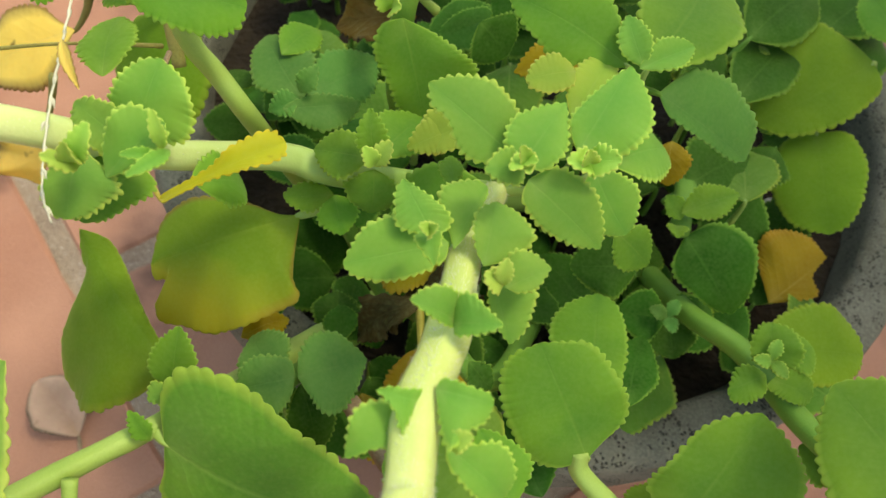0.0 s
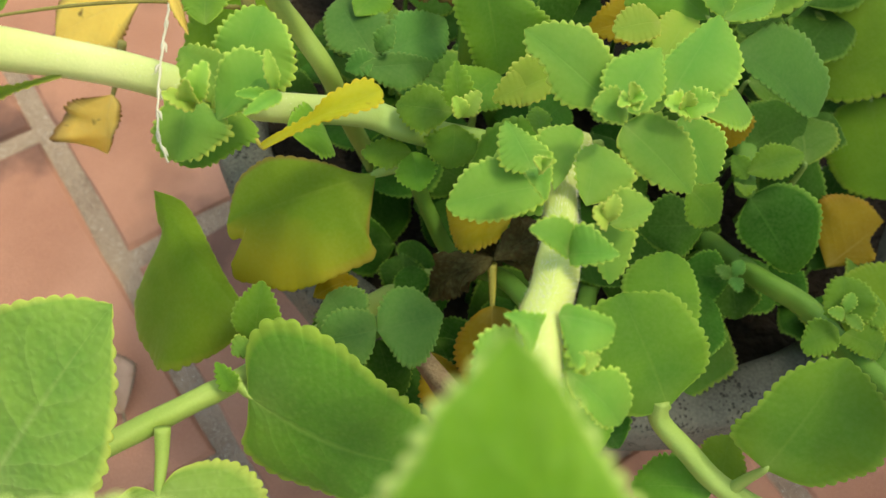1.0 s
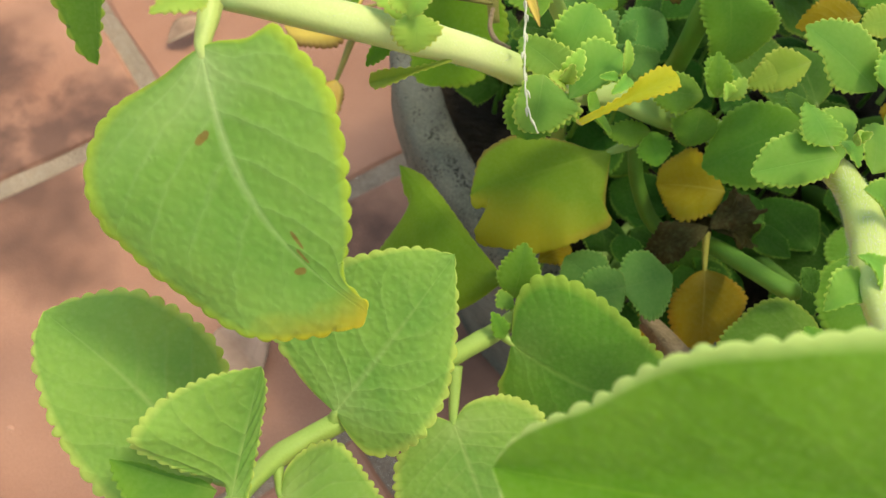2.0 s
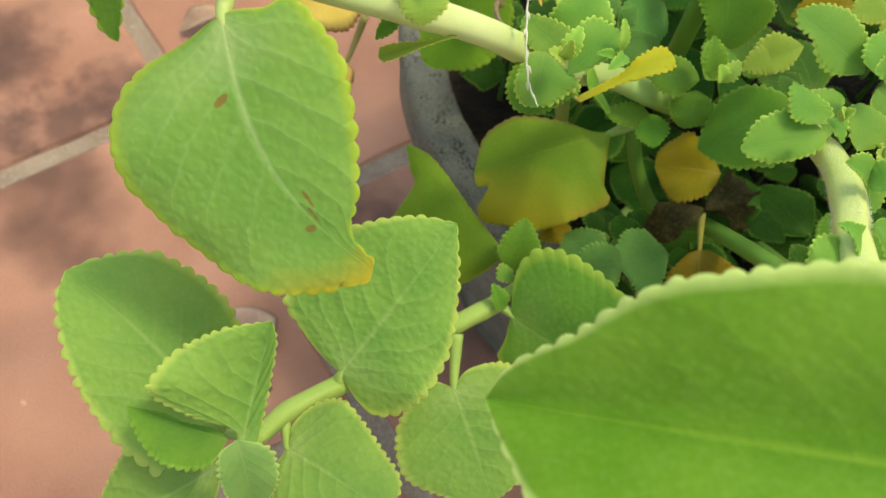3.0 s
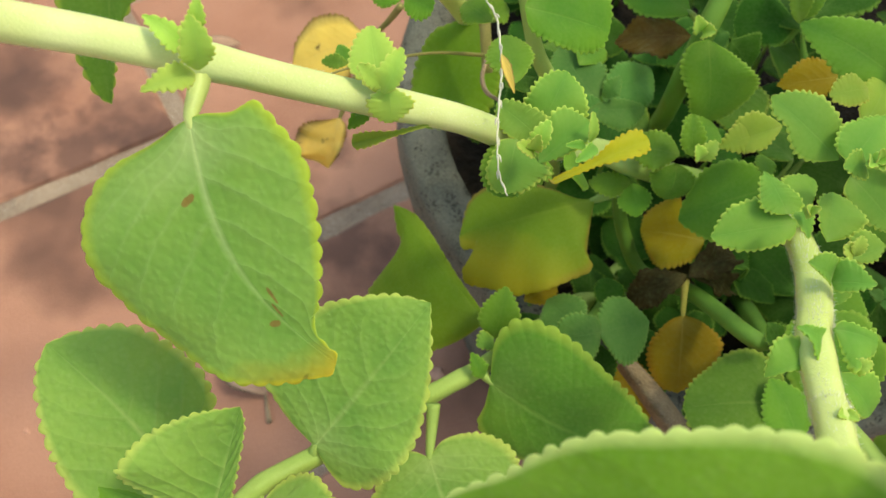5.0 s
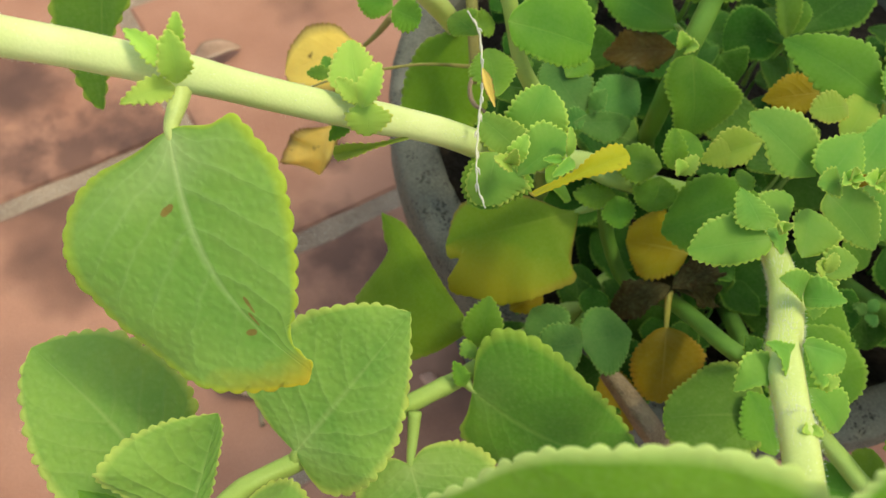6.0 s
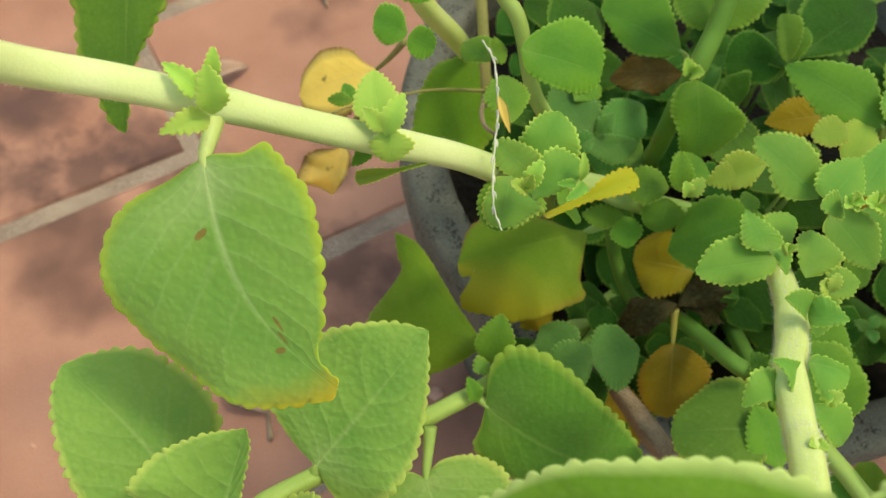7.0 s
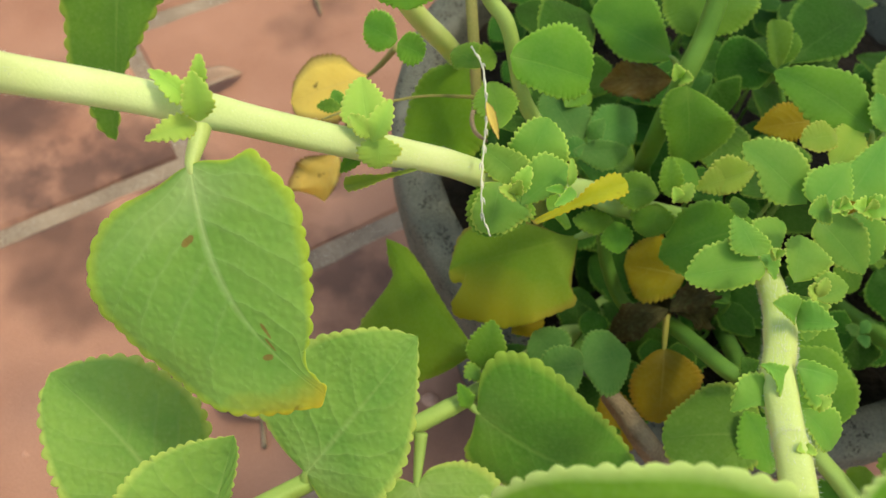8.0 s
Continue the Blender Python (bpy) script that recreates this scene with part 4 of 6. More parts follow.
leaf(branch_thick, (0.0308, 0.1134, 0.3836), (0.0365, 0.1019, 0.3781), (-0.03, -0.44, 0.90), 0.0081, 0.0024, "young", 0.12, 0.1, ((0.16, 0.76), (0.5, 1), (0.79, 0.58)), left_shape=((0.26, 1), (0.51, 0.88), (0.85, 0.49)), sweep=0.0)
leaf(branch_thick, (0.0319, 0.1072, 0.3945), (0.0279, 0.1070, 0.3995), (-0.06, -0.30, 0.95), 0.0029, 0.0032, "sprout", 0.45, 0.14, "broad", scallop=1.2)
leaf(branch_thick, (0.0317, 0.1065, 0.3965), (0.0315, 0.1096, 0.4015), (-0.06, -0.30, 0.95), 0.0019, 0.0019, "sprout", 0.45, 0.14, "broad", scallop=1.2)
leaf(branch_thick, (0.0228, 0.0952, 0.4020), (0.0142, 0.0951, 0.4086), (0.59, -0.26, 0.76), 0.0019, 0.0049, "young", 0.3, 0.15, ((0.11, 0.76), (0.48, 1), (0.85, 0.57)), left_shape=((-0.01, 0.74), (0.36, 1), (0.76, 0.66)), sweep=0.0)
leaf(branch_thick, (0.0228, 0.0945, 0.4024), (0.0315, 0.0936, 0.4070), (-0.47, -0.29, 0.83), 0.0053, 0.0024, "young", 0.3, 0.15, ((0.1, 0.97), (0.39, 1), (0.79, 0.67)), left_shape=((0.09, 0.92), (0.43, 1), (0.8, 0.38)), sweep=0.0)
leaf(branch_thick, (0.0182, 0.0777, 0.4064), (0.0111, 0.0778, 0.4088), (0.31, -0.24, 0.92), 0.0057, 0.0020, "young", 0.35, 0.15, ((-0.03, 1), (0.37, 0.71), (0.7, 0.58)), left_shape=((0.12, 0.63), (0.25, 1), (0.57, 0.44)), sweep=0.0)
leaf(branch_thick, (0.0162, 0.0731, 0.4024), (0.0075, 0.0679, 0.4000), (-0.10, -0.27, 0.96), 0.0018, 0.0068, "young", 0.25, 0.15, ((-0.07, 0.71), (0.2, 1), (0.52, 0.97), (0.81, 0.48)), left_shape=((0.16, 1), (0.52, 0.46), (0.81, 0.32)), sweep=0.0)
leaf(branch_thick, (0.0210, 0.0802, 0.4064), (0.0313, 0.0792, 0.4057), (0.05, -0.19, 0.98), 0.0021, 0.0095, "young", 0.3, 0.2, ((0.25, 0.75), (0.44, 1), (0.63, 0.66), (0.92, 0.35)), left_shape=((0.09, 1), (0.54, 0.82), (0.91, 0.74)), sweep=0.0)
leaf(branch_thick, (0.0243, 0.0728, 0.3996), (0.0366, 0.0673, 0.3905), (0.44, -0.38, 0.82), 0.0063, 0.0036, "young", 0.2, 0.15, ((0.16, 0.72), (0.5, 1), (0.76, 0.87)), left_shape=((0.21, 0.51), (0.4, 1), (0.66, 1), (0.92, 0.58)), sweep=0.0)
leaf(branch_thick, (0.0246, 0.0711, 0.4055), (0.0278, 0.0722, 0.4095), (-0.05, -0.17, 0.98), 0.0019, 0.0019, "sprout", 0.45, 0.14, "broad", scallop=1.2)
leaf(branch_thick, (0.0196, 0.0583, 0.4115), (0.0175, 0.0565, 0.4145), (-0.04, -0.16, 0.99), 0.0014, 0.0014, "sprout", 0.45, 0.14, "broad", scallop=1.2)
leaf(branch_thick, (0.0196, 0.0583, 0.4115), (0.0215, 0.0565, 0.4145), (-0.05, -0.16, 0.99), 0.0014, 0.0014, "sprout", 0.45, 0.14, "broad", scallop=1.2)
scar = child("leaf_scar", mesh_of("leaf_scar", *scar_ring((.0196, .0600, .4090)), [STEM_DRY]), branch_thick, "round brownish leaf scar")

# the low branch over the rim, with the large quilted leaves
branch_low = stem(plant, [(0.0500, 0.2400, 0.2000, 0.0060), (0.0000, 0.1600, 0.2550, 0.0050), (-0.0479, 0.0972, 0.3000, 0.0031), (-0.0622, 0.0812, 0.3100, 0.0030), (-0.0863, 0.0568, 0.3220, 0.0030), (-0.0974, 0.0459, 0.3270, 0.0030), (-0.1092, 0.0347, 0.3310, 0.0029), (-0.1138, 0.0256, 0.3380, 0.0024), (-0.1159, 0.0181, 0.3450, 0.0022)], STEM_MID, "green stem leaning low over the pot rim", (0.33, 0.42, 0.75), 0.07, "stem")
leaf(branch_low, (-0.0480, 0.0868, 0.3052), (0.0156, 0.0793, 0.2928), (0.02, -0.82, 0.58), 0.0287, 0.0238, "shade_green", 0.12, 0.06, ((0.03, 0.38), (0.05, 0.77), (0.2, 0.97), (0.49, 1), (0.79, 0.7)), left_shape=((-0.07, 0.47), (-0.06, 0.77), (0.01, 0.94), (0.12, 1), (0.28, 0.95), (0.46, 0.83), (0.63, 0.64), (0.81, 0.38)), sweep=-0.065, label="large quilted green leaf")
leaf(branch_low, (-0.0508, 0.0863, 0.3100), (-0.0563, 0.0911, 0.3180), (-0.02, -0.22, 0.98), 0.0031, 0.0031, "green", 0.3, 0.1, "ovate")
leaf(branch_low, (-0.0495, 0.1016, 0.3080), (-0.0489, 0.1150, 0.3220), (-0.03, -0.26, 0.97), 0.0076, 0.0072, "green", 0.2, 0.1, "round")
leaf(branch_low, (-0.0497, 0.1014, 0.3100), (-0.0546, 0.0969, 0.3100), (-0.02, -0.24, 0.97), 0.0040, 0.0040, "young", 0.3, 0.1, "ovate")
leaf(branch_low, (-0.0527, 0.1086, 0.3049), (-0.0951, 0.1518, 0.2986), (-0.57, -0.46, 0.68), 0.0451, 0.0014, "olive", (0.08, -5.5), 0.03, ((0.1, 0.3), (0.3, 0.5), (0.5, 0.75), (0.74, 1), (0.9, 0.85)), (-0.0490, 0.1051, 0.3020), left_shape=((0.06, 0.3), (0.15, 0.58), (0.29, 0.86), (0.53, 1), (0.75, 0.9), (0.78, 0.59), (0.71, 0.23), (0.85, 0.12)), sweep=0.006, scallop=0.9, label="olive green leaf folded along its midrib")
leaf(branch_low, (-0.0971, 0.0478, 0.3324), (-0.0717, 0.0872, 0.3612), (-0.15, -0.52, 0.84), 0.0294, 0.0228, "quilted", 0.1, 0.06, ((-0.06, 0.34), (-0.07, 0.64), (0.01, 0.87), (0.18, 1), (0.41, 0.93), (0.6, 0.73), (0.79, 0.43)), left_shape=((0.02, 0.35), (0.08, 0.69), (0.14, 0.89), (0.36, 1), (0.58, 0.84), (0.75, 0.63), (0.9, 0.35)), sweep=-0.011, label="large quilted bright green leaf")
leaf(branch_low, (-0.1240, 0.0250, 0.3346), (-0.1747, 0.0569, 0.3512), (0.21, -0.17, 0.96), 0.0211, 0.0247, "quilted", 0.12, 0.08, ((0.1, 0.46), (0.25, 0.79), (0.38, 0.97), (0.57, 1), (0.78, 0.82), (0.9, 0.53), (0.97, 0.21)), left_shape=((0, 0.79), (0.17, 0.99), (0.31, 1), (0.46, 0.94), (0.63, 0.81), (0.81, 0.57), (0.93, 0.32)), sweep=-0.036, label="large quilted green leaf at the end of the branch")
leaf(branch_low, (-0.1147, 0.0152, 0.3562), (-0.1117, 0.0439, 0.3759), (0.16, -0.57, 0.81), 0.0242, 0.0035, "quilted", 0.42, -0.08, ((0.02, 0.96), (0.33, 1), (0.62, 0.84), (0.86, 0.61)), left_shape=((0.18, 0.13), (0.2, 0.39), (0.25, 0.69), (0.33, 0.94), (0.45, 1), (0.65, 0.85), (0.86, 0.49)), sweep=0.0, label="cupped young leaf with one side folded up")
leaf(branch_low, (-0.1184, 0.0188, 0.3561), (-0.1430, 0.0210, 0.3621), (0.22, -0.13, 0.97), 0.0103, 0.0015, "green", 0.3, -0.1, ((0.17, 1), (0.44, 0.6), (0.7, 0.88)), left_shape=((0.07, 0.69), (0.3, 1), (0.59, 0.93), (0.87, 0.46)), sweep=0.0)
leaf(branch_low, (-0.1121, 0.0146, 0.3767), (-0.1078, 0.0039, 0.3557), (0.42, -0.77, 0.48), 0.0073, 0.0059, "downy", 0.3, 0.06, ((0.07, 0.75), (0.29, 1), (0.54, 0.98), (0.81, 0.76)), left_shape=((0.14, 0.82), (0.36, 1), (0.7, 0.79), (0.96, 0.36)), sweep=0.0)
leaf(branch_low, (-0.1226, 0.0158, 0.3370), (-0.1528, -0.0035, 0.3280), (0.19, -0.09, 0.98), 0.0142, 0.0172, "quilted", 0.1, 0.06, "round")
leaf(branch_low, (-0.1068, 0.0240, 0.3339), (-0.0757, 0.0107, 0.3388), (-0.15, 0.00, 0.99), 0.0186, 0.0147, "quilted", 0.12, 0.06, ((-0, 0.44), (0.03, 0.73), (0.25, 1), (0.66, 0.89), (0.86, 0.49)), (-0.1100, 0.0330, 0.3310), left_shape=((-0.08, 0.33), (-0.06, 0.65), (0.02, 0.89), (0.17, 1), (0.4, 0.91), (0.7, 0.67), (0.94, 0.44)), sweep=0.0)
leaf(branch_low, (-0.0635, 0.0561, 0.3125), (-0.0452, 0.0259, 0.2997), (0.02, -0.38, 0.93), 0.0262, 0.0229, "quilted", 0.1, 0.06, ((-0.1, 0.28), (0.04, 0.71), (0.26, 0.99), (0.58, 1), (0.85, 0.54)), (-0.0655, 0.0717, 0.3180), left_shape=((-0.1, 0.24), (-0.07, 0.61), (0.06, 0.88), (0.23, 1), (0.49, 0.93), (0.82, 0.58)), sweep=0.0)

# small shoot beside the low branch
shoot_low = stem(plant, [(0.0300, 0.2000, 0.2100, 0.0040), (0.0000, 0.1500, 0.2600, 0.0035), (-0.0195, 0.1081, 0.3080, 0.0028)], STEM_DEEP, "thin green side shoot", (), 0.07, "stem")
leaf(shoot_low, (-0.0149, 0.1092, 0.3125), (0.0035, 0.1187, 0.3093), (0.21, -0.08, 0.97), 0.0114, 0.0128, "teal", 0.1, 0.08, ((0.08, 0.43), (0.2, 0.92), (0.45, 1), (0.71, 0.65)), left_shape=((0.11, 0.59), (0.37, 1), (0.67, 0.84), (0.91, 0.35)), sweep=0.0)
leaf(shoot_low, (-0.0196, 0.1089, 0.3100), (-0.0329, 0.1227, 0.3040), (-0.08, -0.27, 0.96), 0.0091, 0.0095, "teal", 0.12, 0.08, "round")
leaf(shoot_low, (-0.0148, 0.1072, 0.3185), (-0.0300, 0.1015, 0.3175), (0.05, -0.28, 0.96), 0.0095, 0.0078, "teal", 0.2, 0.1, ((-0, 0.57), (0.23, 0.88), (0.61, 1), (0.87, 0.65)), left_shape=((0.13, 0.56), (0.41, 1), (0.78, 0.96), (1.01, 0.57)), sweep=0.0)
leaf(shoot_low, (-0.0073, 0.1296, 0.2900), (-0.0095, 0.1442, 0.2880), (-0.10, -0.29, 0.95), 0.0060, 0.0060, "deep", 0.2, 0.1, "round")
leaf(shoot_low, (-0.0150, 0.1107, 0.3020), (-0.0074, 0.0948, 0.2880), (0.07, -0.17, 0.98), 0.0078, 0.0078, "deep", 0.1, 0.08, "round")
leaf(shoot_low, (-0.0076, 0.1311, 0.2900), (-0.0021, 0.1421, 0.2850), (0.05, -0.24, 0.97), 0.0055, 0.0055, "deep", 0.1, 0.08, "round")

# yellowing and dry leaves low on the plant
branch_old = stem(plant, [(0.0700, 0.2000, 0.2000, 0.0040), (0.0403, 0.1152, 0.3180, 0.0031), (0.0210, 0.1378, 0.3000, 0.0030), (0.0050, 0.1500, 0.2860, 0.0028), (-0.0060, 0.1605, 0.2960, 0.0026), (-0.0139, 0.1638, 0.3180, 0.0024)], STEM_DEEP, "green stem with dry leaf remains", (), 0.07, "stem")
leaf(branch_old, (-0.0230, 0.1555, 0.3231), (-0.0680, 0.1410, 0.3029), (-0.27, -0.38, 0.88), 0.0277, 0.0147, "turning", 0.1, 0.06, ((0.12, 0.14), (0.29, 0.57), (0.51, 0.96), (0.72, 1), (0.87, 0.79)), (-0.0144, 0.1633, 0.3200), left_shape=((0.06, 0.26), (0.14, 0.63), (0.14, 0.87), (0.3, 0.94), (0.51, 1), (0.71, 0.96), (0.89, 0.76), (1.03, 0.63), (1.03, 0.42), (0.91, 0.35), (0.92, 0.22), (1, 0.16)), sweep=0.0, scallop=0.45, label="large leaf turning from green to yellow with a bitten edge")
leaf(branch_old, (0.0203, 0.1528, 0.3136), (-0.0003, 0.1603, 0.2998), (-0.56, 0.00, 0.83), 0.0146, 0.0156, "yellow", 0.12, 0.06, ((0.27, 0.6), (0.59, 1), (0.86, 0.85), (1.04, 0.49)), left_shape=((0.05, 0.51), (0.25, 0.82), (0.47, 1), (0.72, 0.65)), sweep=0.0)
leaf(branch_old, (0.0184, 0.1291, 0.2984), (0.0231, 0.1055, 0.2804), (-0.12, -0.62, 0.78), 0.0145, 0.0116, "yellow", 0.12, 0.06, ((0.09, 0.44), (0.33, 0.94), (0.65, 1), (0.92, 0.57)), (0.0163, 0.1397, 0.3060), left_shape=((0.06, 0.44), (0.23, 0.9), (0.42, 1), (0.73, 0.69)), sweep=0.0, label="hanging yellow leaf")
leaf(branch_old, (0.0167, 0.1407, 0.3080), (-0.0026, 0.1319, 0.2900), (-0.14, -0.29, 0.95), 0.0074, 0.0065, "dry", 0.5, 0.2, "ovate", wave=0.7, label="shrivelled brown leaf")
leaf(branch_old, (0.0165, 0.1393, 0.3090), (0.0341, 0.1584, 0.3040), (-0.17, -0.32, 0.93), 0.0074, 0.0061, "dry", 0.5, 0.2, "ovate", wave=0.8)
leaf(branch_old, (0.0150, 0.1409, 0.2990), (0.0020, 0.1400, 0.2900), (-0.14, -0.31, 0.94), 0.0057, 0.0066, "dry", 0.4, 0.2, "ovate", wave=0.8)
leaf(branch_old, (0.0186, 0.1421, 0.3050), (0.0374, 0.1443, 0.2960), (-0.18, -0.30, 0.94), 0.0052, 0.0057, "dry", 0.5, 0.2, "ovate", wave=0.8)
leaf(branch_old, (0.0202, 0.1423, 0.3000), (0.0122, 0.1503, 0.2950), (-0.15, -0.31, 0.94), 0.0044, 0.0044, "dry", 0.5, 0.3, "ovate")
leaf(branch_old, (0.0018, 0.1193, 0.2750), (0.0185, 0.0985, 0.2620), (-0.14, -0.22, 0.97), 0.0077, 0.0091, "yellow", 0.2, 0.1, "ovate")
leaf(branch_old, (-0.0390, 0.1284, 0.2850), (-0.0259, 0.1398, 0.2800), (-0.06, -0.28, 0.96), 0.0059, 0.0055, "yellow", 0.2, 0.1, "ovate")
stem_dry = stem(plant, [(-0.0006, 0.1117, 0.2880, 0.0030), (0.0085, 0.1017, 0.2900, 0.0038), (0.0183, 0.0923, 0.2880, 0.0042), (0.0326, 0.0880, 0.2700, 0.0036)], STEM_DRY, "dry brown woody stem stub", (), 0.12, "stem")
leaf(branch_old, (0.0439, 0.0903, 0.3306), (0.0129, 0.0852, 0.3223), (-0.27, 0.11, 0.96), 0.0131, 0.0194, "shade_green", 0.1, 0.06, ((0.04, 0.73), (0.41, 1), (0.78, 0.62), (0.94, 0.31)), left_shape=((0.16, 0.87), (0.57, 1), (0.93, 0.65)), sweep=0.0)

# foliage on the near side of the pot
branch_right = stem(plant, [(0.1000, 0.2400, 0.2000, 0.0050), (0.1061, 0.1665, 0.2800, 0.0037), (0.1215, 0.1462, 0.2950, 0.0037), (0.1355, 0.1209, 0.3050, 0.0037), (0.1517, 0.0994, 0.3150, 0.0037), (0.1750, 0.0769, 0.3200, 0.0040)], STEM_DEEP, "green stem hanging over the near rim", (), 0.07, "stem")
leaf(branch_right, (0.1211, 0.1317, 0.3169), (0.1191, 0.1436, 0.3240), (-0.22, -0.53, 0.82), 0.0057, 0.0091, "green", 0.2, 0.1, ((0.05, 0.75), (0.4, 1), (0.85, 0.64)), left_shape=((0.18, 0.91), (0.65, 1), (0.95, 0.54)), sweep=0.0)
leaf(branch_right, (0.1203, 0.1302, 0.3158), (0.1091, 0.1240, 0.3137), (-0.09, -0.16, 0.98), 0.0055, 0.0052, "green", 0.15, 0.1, ((0.2, 0.76), (0.57, 1)), left_shape=((0.24, 0.83), (0.66, 1), (0.99, 0.62)), sweep=0.0)
leaf(branch_right, (0.1249, 0.1351, 0.3160), (0.1359, 0.1424, 0.3150), (-0.28, -0.26, 0.93), 0.0068, 0.0071, "green", 0.15, 0.1, "round")
leaf(branch_right, (0.1227, 0.1298, 0.3142), (0.1374, 0.1289, 0.3094), (0.23, -0.54, 0.81), 0.0054, 0.0045, "green", 0.15, 0.1, ((-0.04, 0.65), (0.5, 1), (0.92, 0.81)), left_shape=((0.26, 1), (0.77, 0.79)), sweep=0.0)
leaf(branch_right, (0.1192, 0.1320, 0.3220), (0.1207, 0.1378, 0.3250), (-0.27, -0.25, 0.93), 0.0021, 0.0021, "young", 0.3, 0.14, "broad", scallop=1.2)
leaf(branch_right, (0.1192, 0.1320, 0.3220), (0.1130, 0.1308, 0.3250), (-0.26, -0.25, 0.93), 0.0021, 0.0021, "young", 0.3, 0.14, "broad", scallop=1.2)
leaf(branch_right, (0.1192, 0.1320, 0.3220), (0.1222, 0.1264, 0.3250), (-0.26, -0.25, 0.93), 0.0021, 0.0021, "young", 0.3, 0.14, "broad", scallop=1.2)
leaf(branch_right, (0.1262, 0.1436, 0.3035), (0.1625, 0.1507, 0.2955), (0.20, 0.07, 0.98), 0.0172, 0.0117, "olive", 0.1, 0.06, ((0.06, 0.79), (0.26, 1), (0.54, 1), (0.8, 0.69)), left_shape=((0.14, 0.58), (0.45, 0.94), (0.76, 1), (0.97, 0.76), (1.04, 0.35)), sweep=0.0)
leaf(branch_right, (0.1508, 0.1090, 0.3000), (0.1366, 0.1154, 0.3000), (-0.30, -0.18, 0.94), 0.0085, 0.0094, "green", 0.1, 0.08, "round")
leaf(branch_right, (0.1418, 0.0997, 0.3060), (0.1596, 0.1122, 0.3060), (-0.32, -0.17, 0.93), 0.0083, 0.0091, "green", 0.1, 0.08, "round")
branch_near = stem(plant, [(0.1750, 0.0769, 0.3200, 0.0036), (0.1320, 0.0690, 0.3100, 0.0033), (0.1060, 0.0720, 0.3105, 0.0032), (0.0850, 0.0788, 0.3130, 0.0031), (0.0742, 0.0864, 0.3160, 0.0030), (0.0655, 0.0925, 0.3200, 0.0027), (0.0640, 0.0964, 0.3250, 0.0023)], STEM_MID, "green stem running along the near rim", (), 0.07, "stem")
leaf(branch_near, (0.0664, 0.0952, 0.3244), (0.0488, 0.1195, 0.3396), (0.01, -0.53, 0.85), 0.0159, 0.0159, "green", 0.1, 0.06, ((0.07, 0.31), (0.2, 0.9), (0.49, 1), (0.82, 0.8), (0.93, 0.39)), left_shape=((0.01, 0.5), (0.16, 0.88), (0.43, 1), (0.78, 0.91), (0.98, 0.59)), sweep=0.0, label="large rounded green leaf")
leaf(branch_near, (0.0691, 0.1189, 0.3121), (0.0705, 0.1514, 0.3098), (-0.10, 0.07, 0.99), 0.0138, 0.0094, "green", 0.1, 0.06, ((0.15, 0.93), (0.56, 1), (0.9, 0.65)), left_shape=((0.23, 0.77), (0.56, 1), (0.82, 0.7)), sweep=0.0)
leaf(branch_near, (0.0861, 0.1232, 0.2900), (0.0927, 0.1515, 0.2850), (-0.17, -0.24, 0.96), 0.0083, 0.0083, "deep", 0.1, 0.06, "round")
leaf(branch_near, (0.0898, 0.0805, 0.3294), (0.1029, 0.1054, 0.3508), (-0.30, -0.53, 0.80), 0.0117, 0.0193, "green", 0.14, 0.06, ((0.1, 0.59), (0.43, 1), (0.78, 0.88), (0.94, 0.43)), left_shape=((0.08, 1), (0.4, 0.96), (0.67, 0.83), (0.88, 0.44)), sweep=0.0, label="large green leaf over the near rim")
leaf(branch_near, (0.1315, 0.0830, 0.3700), (0.1104, 0.1068, 0.3720), (-0.34, -0.20, 0.92), 0.0172, 0.0184, "green", 0.12, 0.06, "round")
leaf(branch_near, (0.0306, 0.1094, 0.3450), (0.0375, 0.1047, 0.3400), (-0.05, -0.22, 0.97), 0.0037, 0.0037, "deep", 0.15, 0.1, "round")
leaf(branch_near, (0.0465, 0.0783, 0.3300), (0.0362, 0.0956, 0.3350), (-0.08, -0.16, 0.98), 0.0085, 0.0085, "green", 0.1, 0.06, "round")
leaf(branch_near, (0.0852, 0.0795, 0.3110), (0.0905, 0.0965, 0.3060), (-0.10, -0.30, 0.95), 0.0075, 0.0065, "olive", 0.1, 0.06, "round")
leaf(branch_near, (0.0830, 0.0780, 0.3100), (0.0630, 0.0788, 0.3000), (-0.05, -0.15, 0.99), 0.0105, 0.0095, "green", 0.1, 0.06, "round")
leaf(branch_near, (0.0594, 0.0890, 0.3000), (0.0473, 0.1140, 0.3000), (-0.10, -0.17, 0.98), 0.0100, 0.0100, "deep", 0.1, 0.06, "round")
branch_back = stem(plant, [(0.1000, 0.2600, 0.2000, 0.0050), (0.1100, 0.2300, 0.2700, 0.0045), (0.0986, 0.1823, 0.3050, 0.0035)], STEM_DEEP, "green stem among the leaves", (), 0.07, "stem")
leaf(branch_back, (0.1019, 0.1830, 0.2999), (0.1225, 0.1626, 0.2870), (-0.03, -0.56, 0.83), 0.0177, 0.0103, "deep", 0.1, 0.06, ((0.16, 0.77), (0.33, 1), (0.62, 0.75), (0.86, 0.43)), left_shape=((0.04, 0.59), (0.29, 1), (0.63, 0.93), (0.91, 0.5)), sweep=0.0)
leaf(branch_back, (0.0963, 0.1838, 0.3120), (0.1160, 0.1941, 0.3140), (-0.21, -0.36, 0.91), 0.0063, 0.0063, "green", 0.3, 0.1, "ovate")
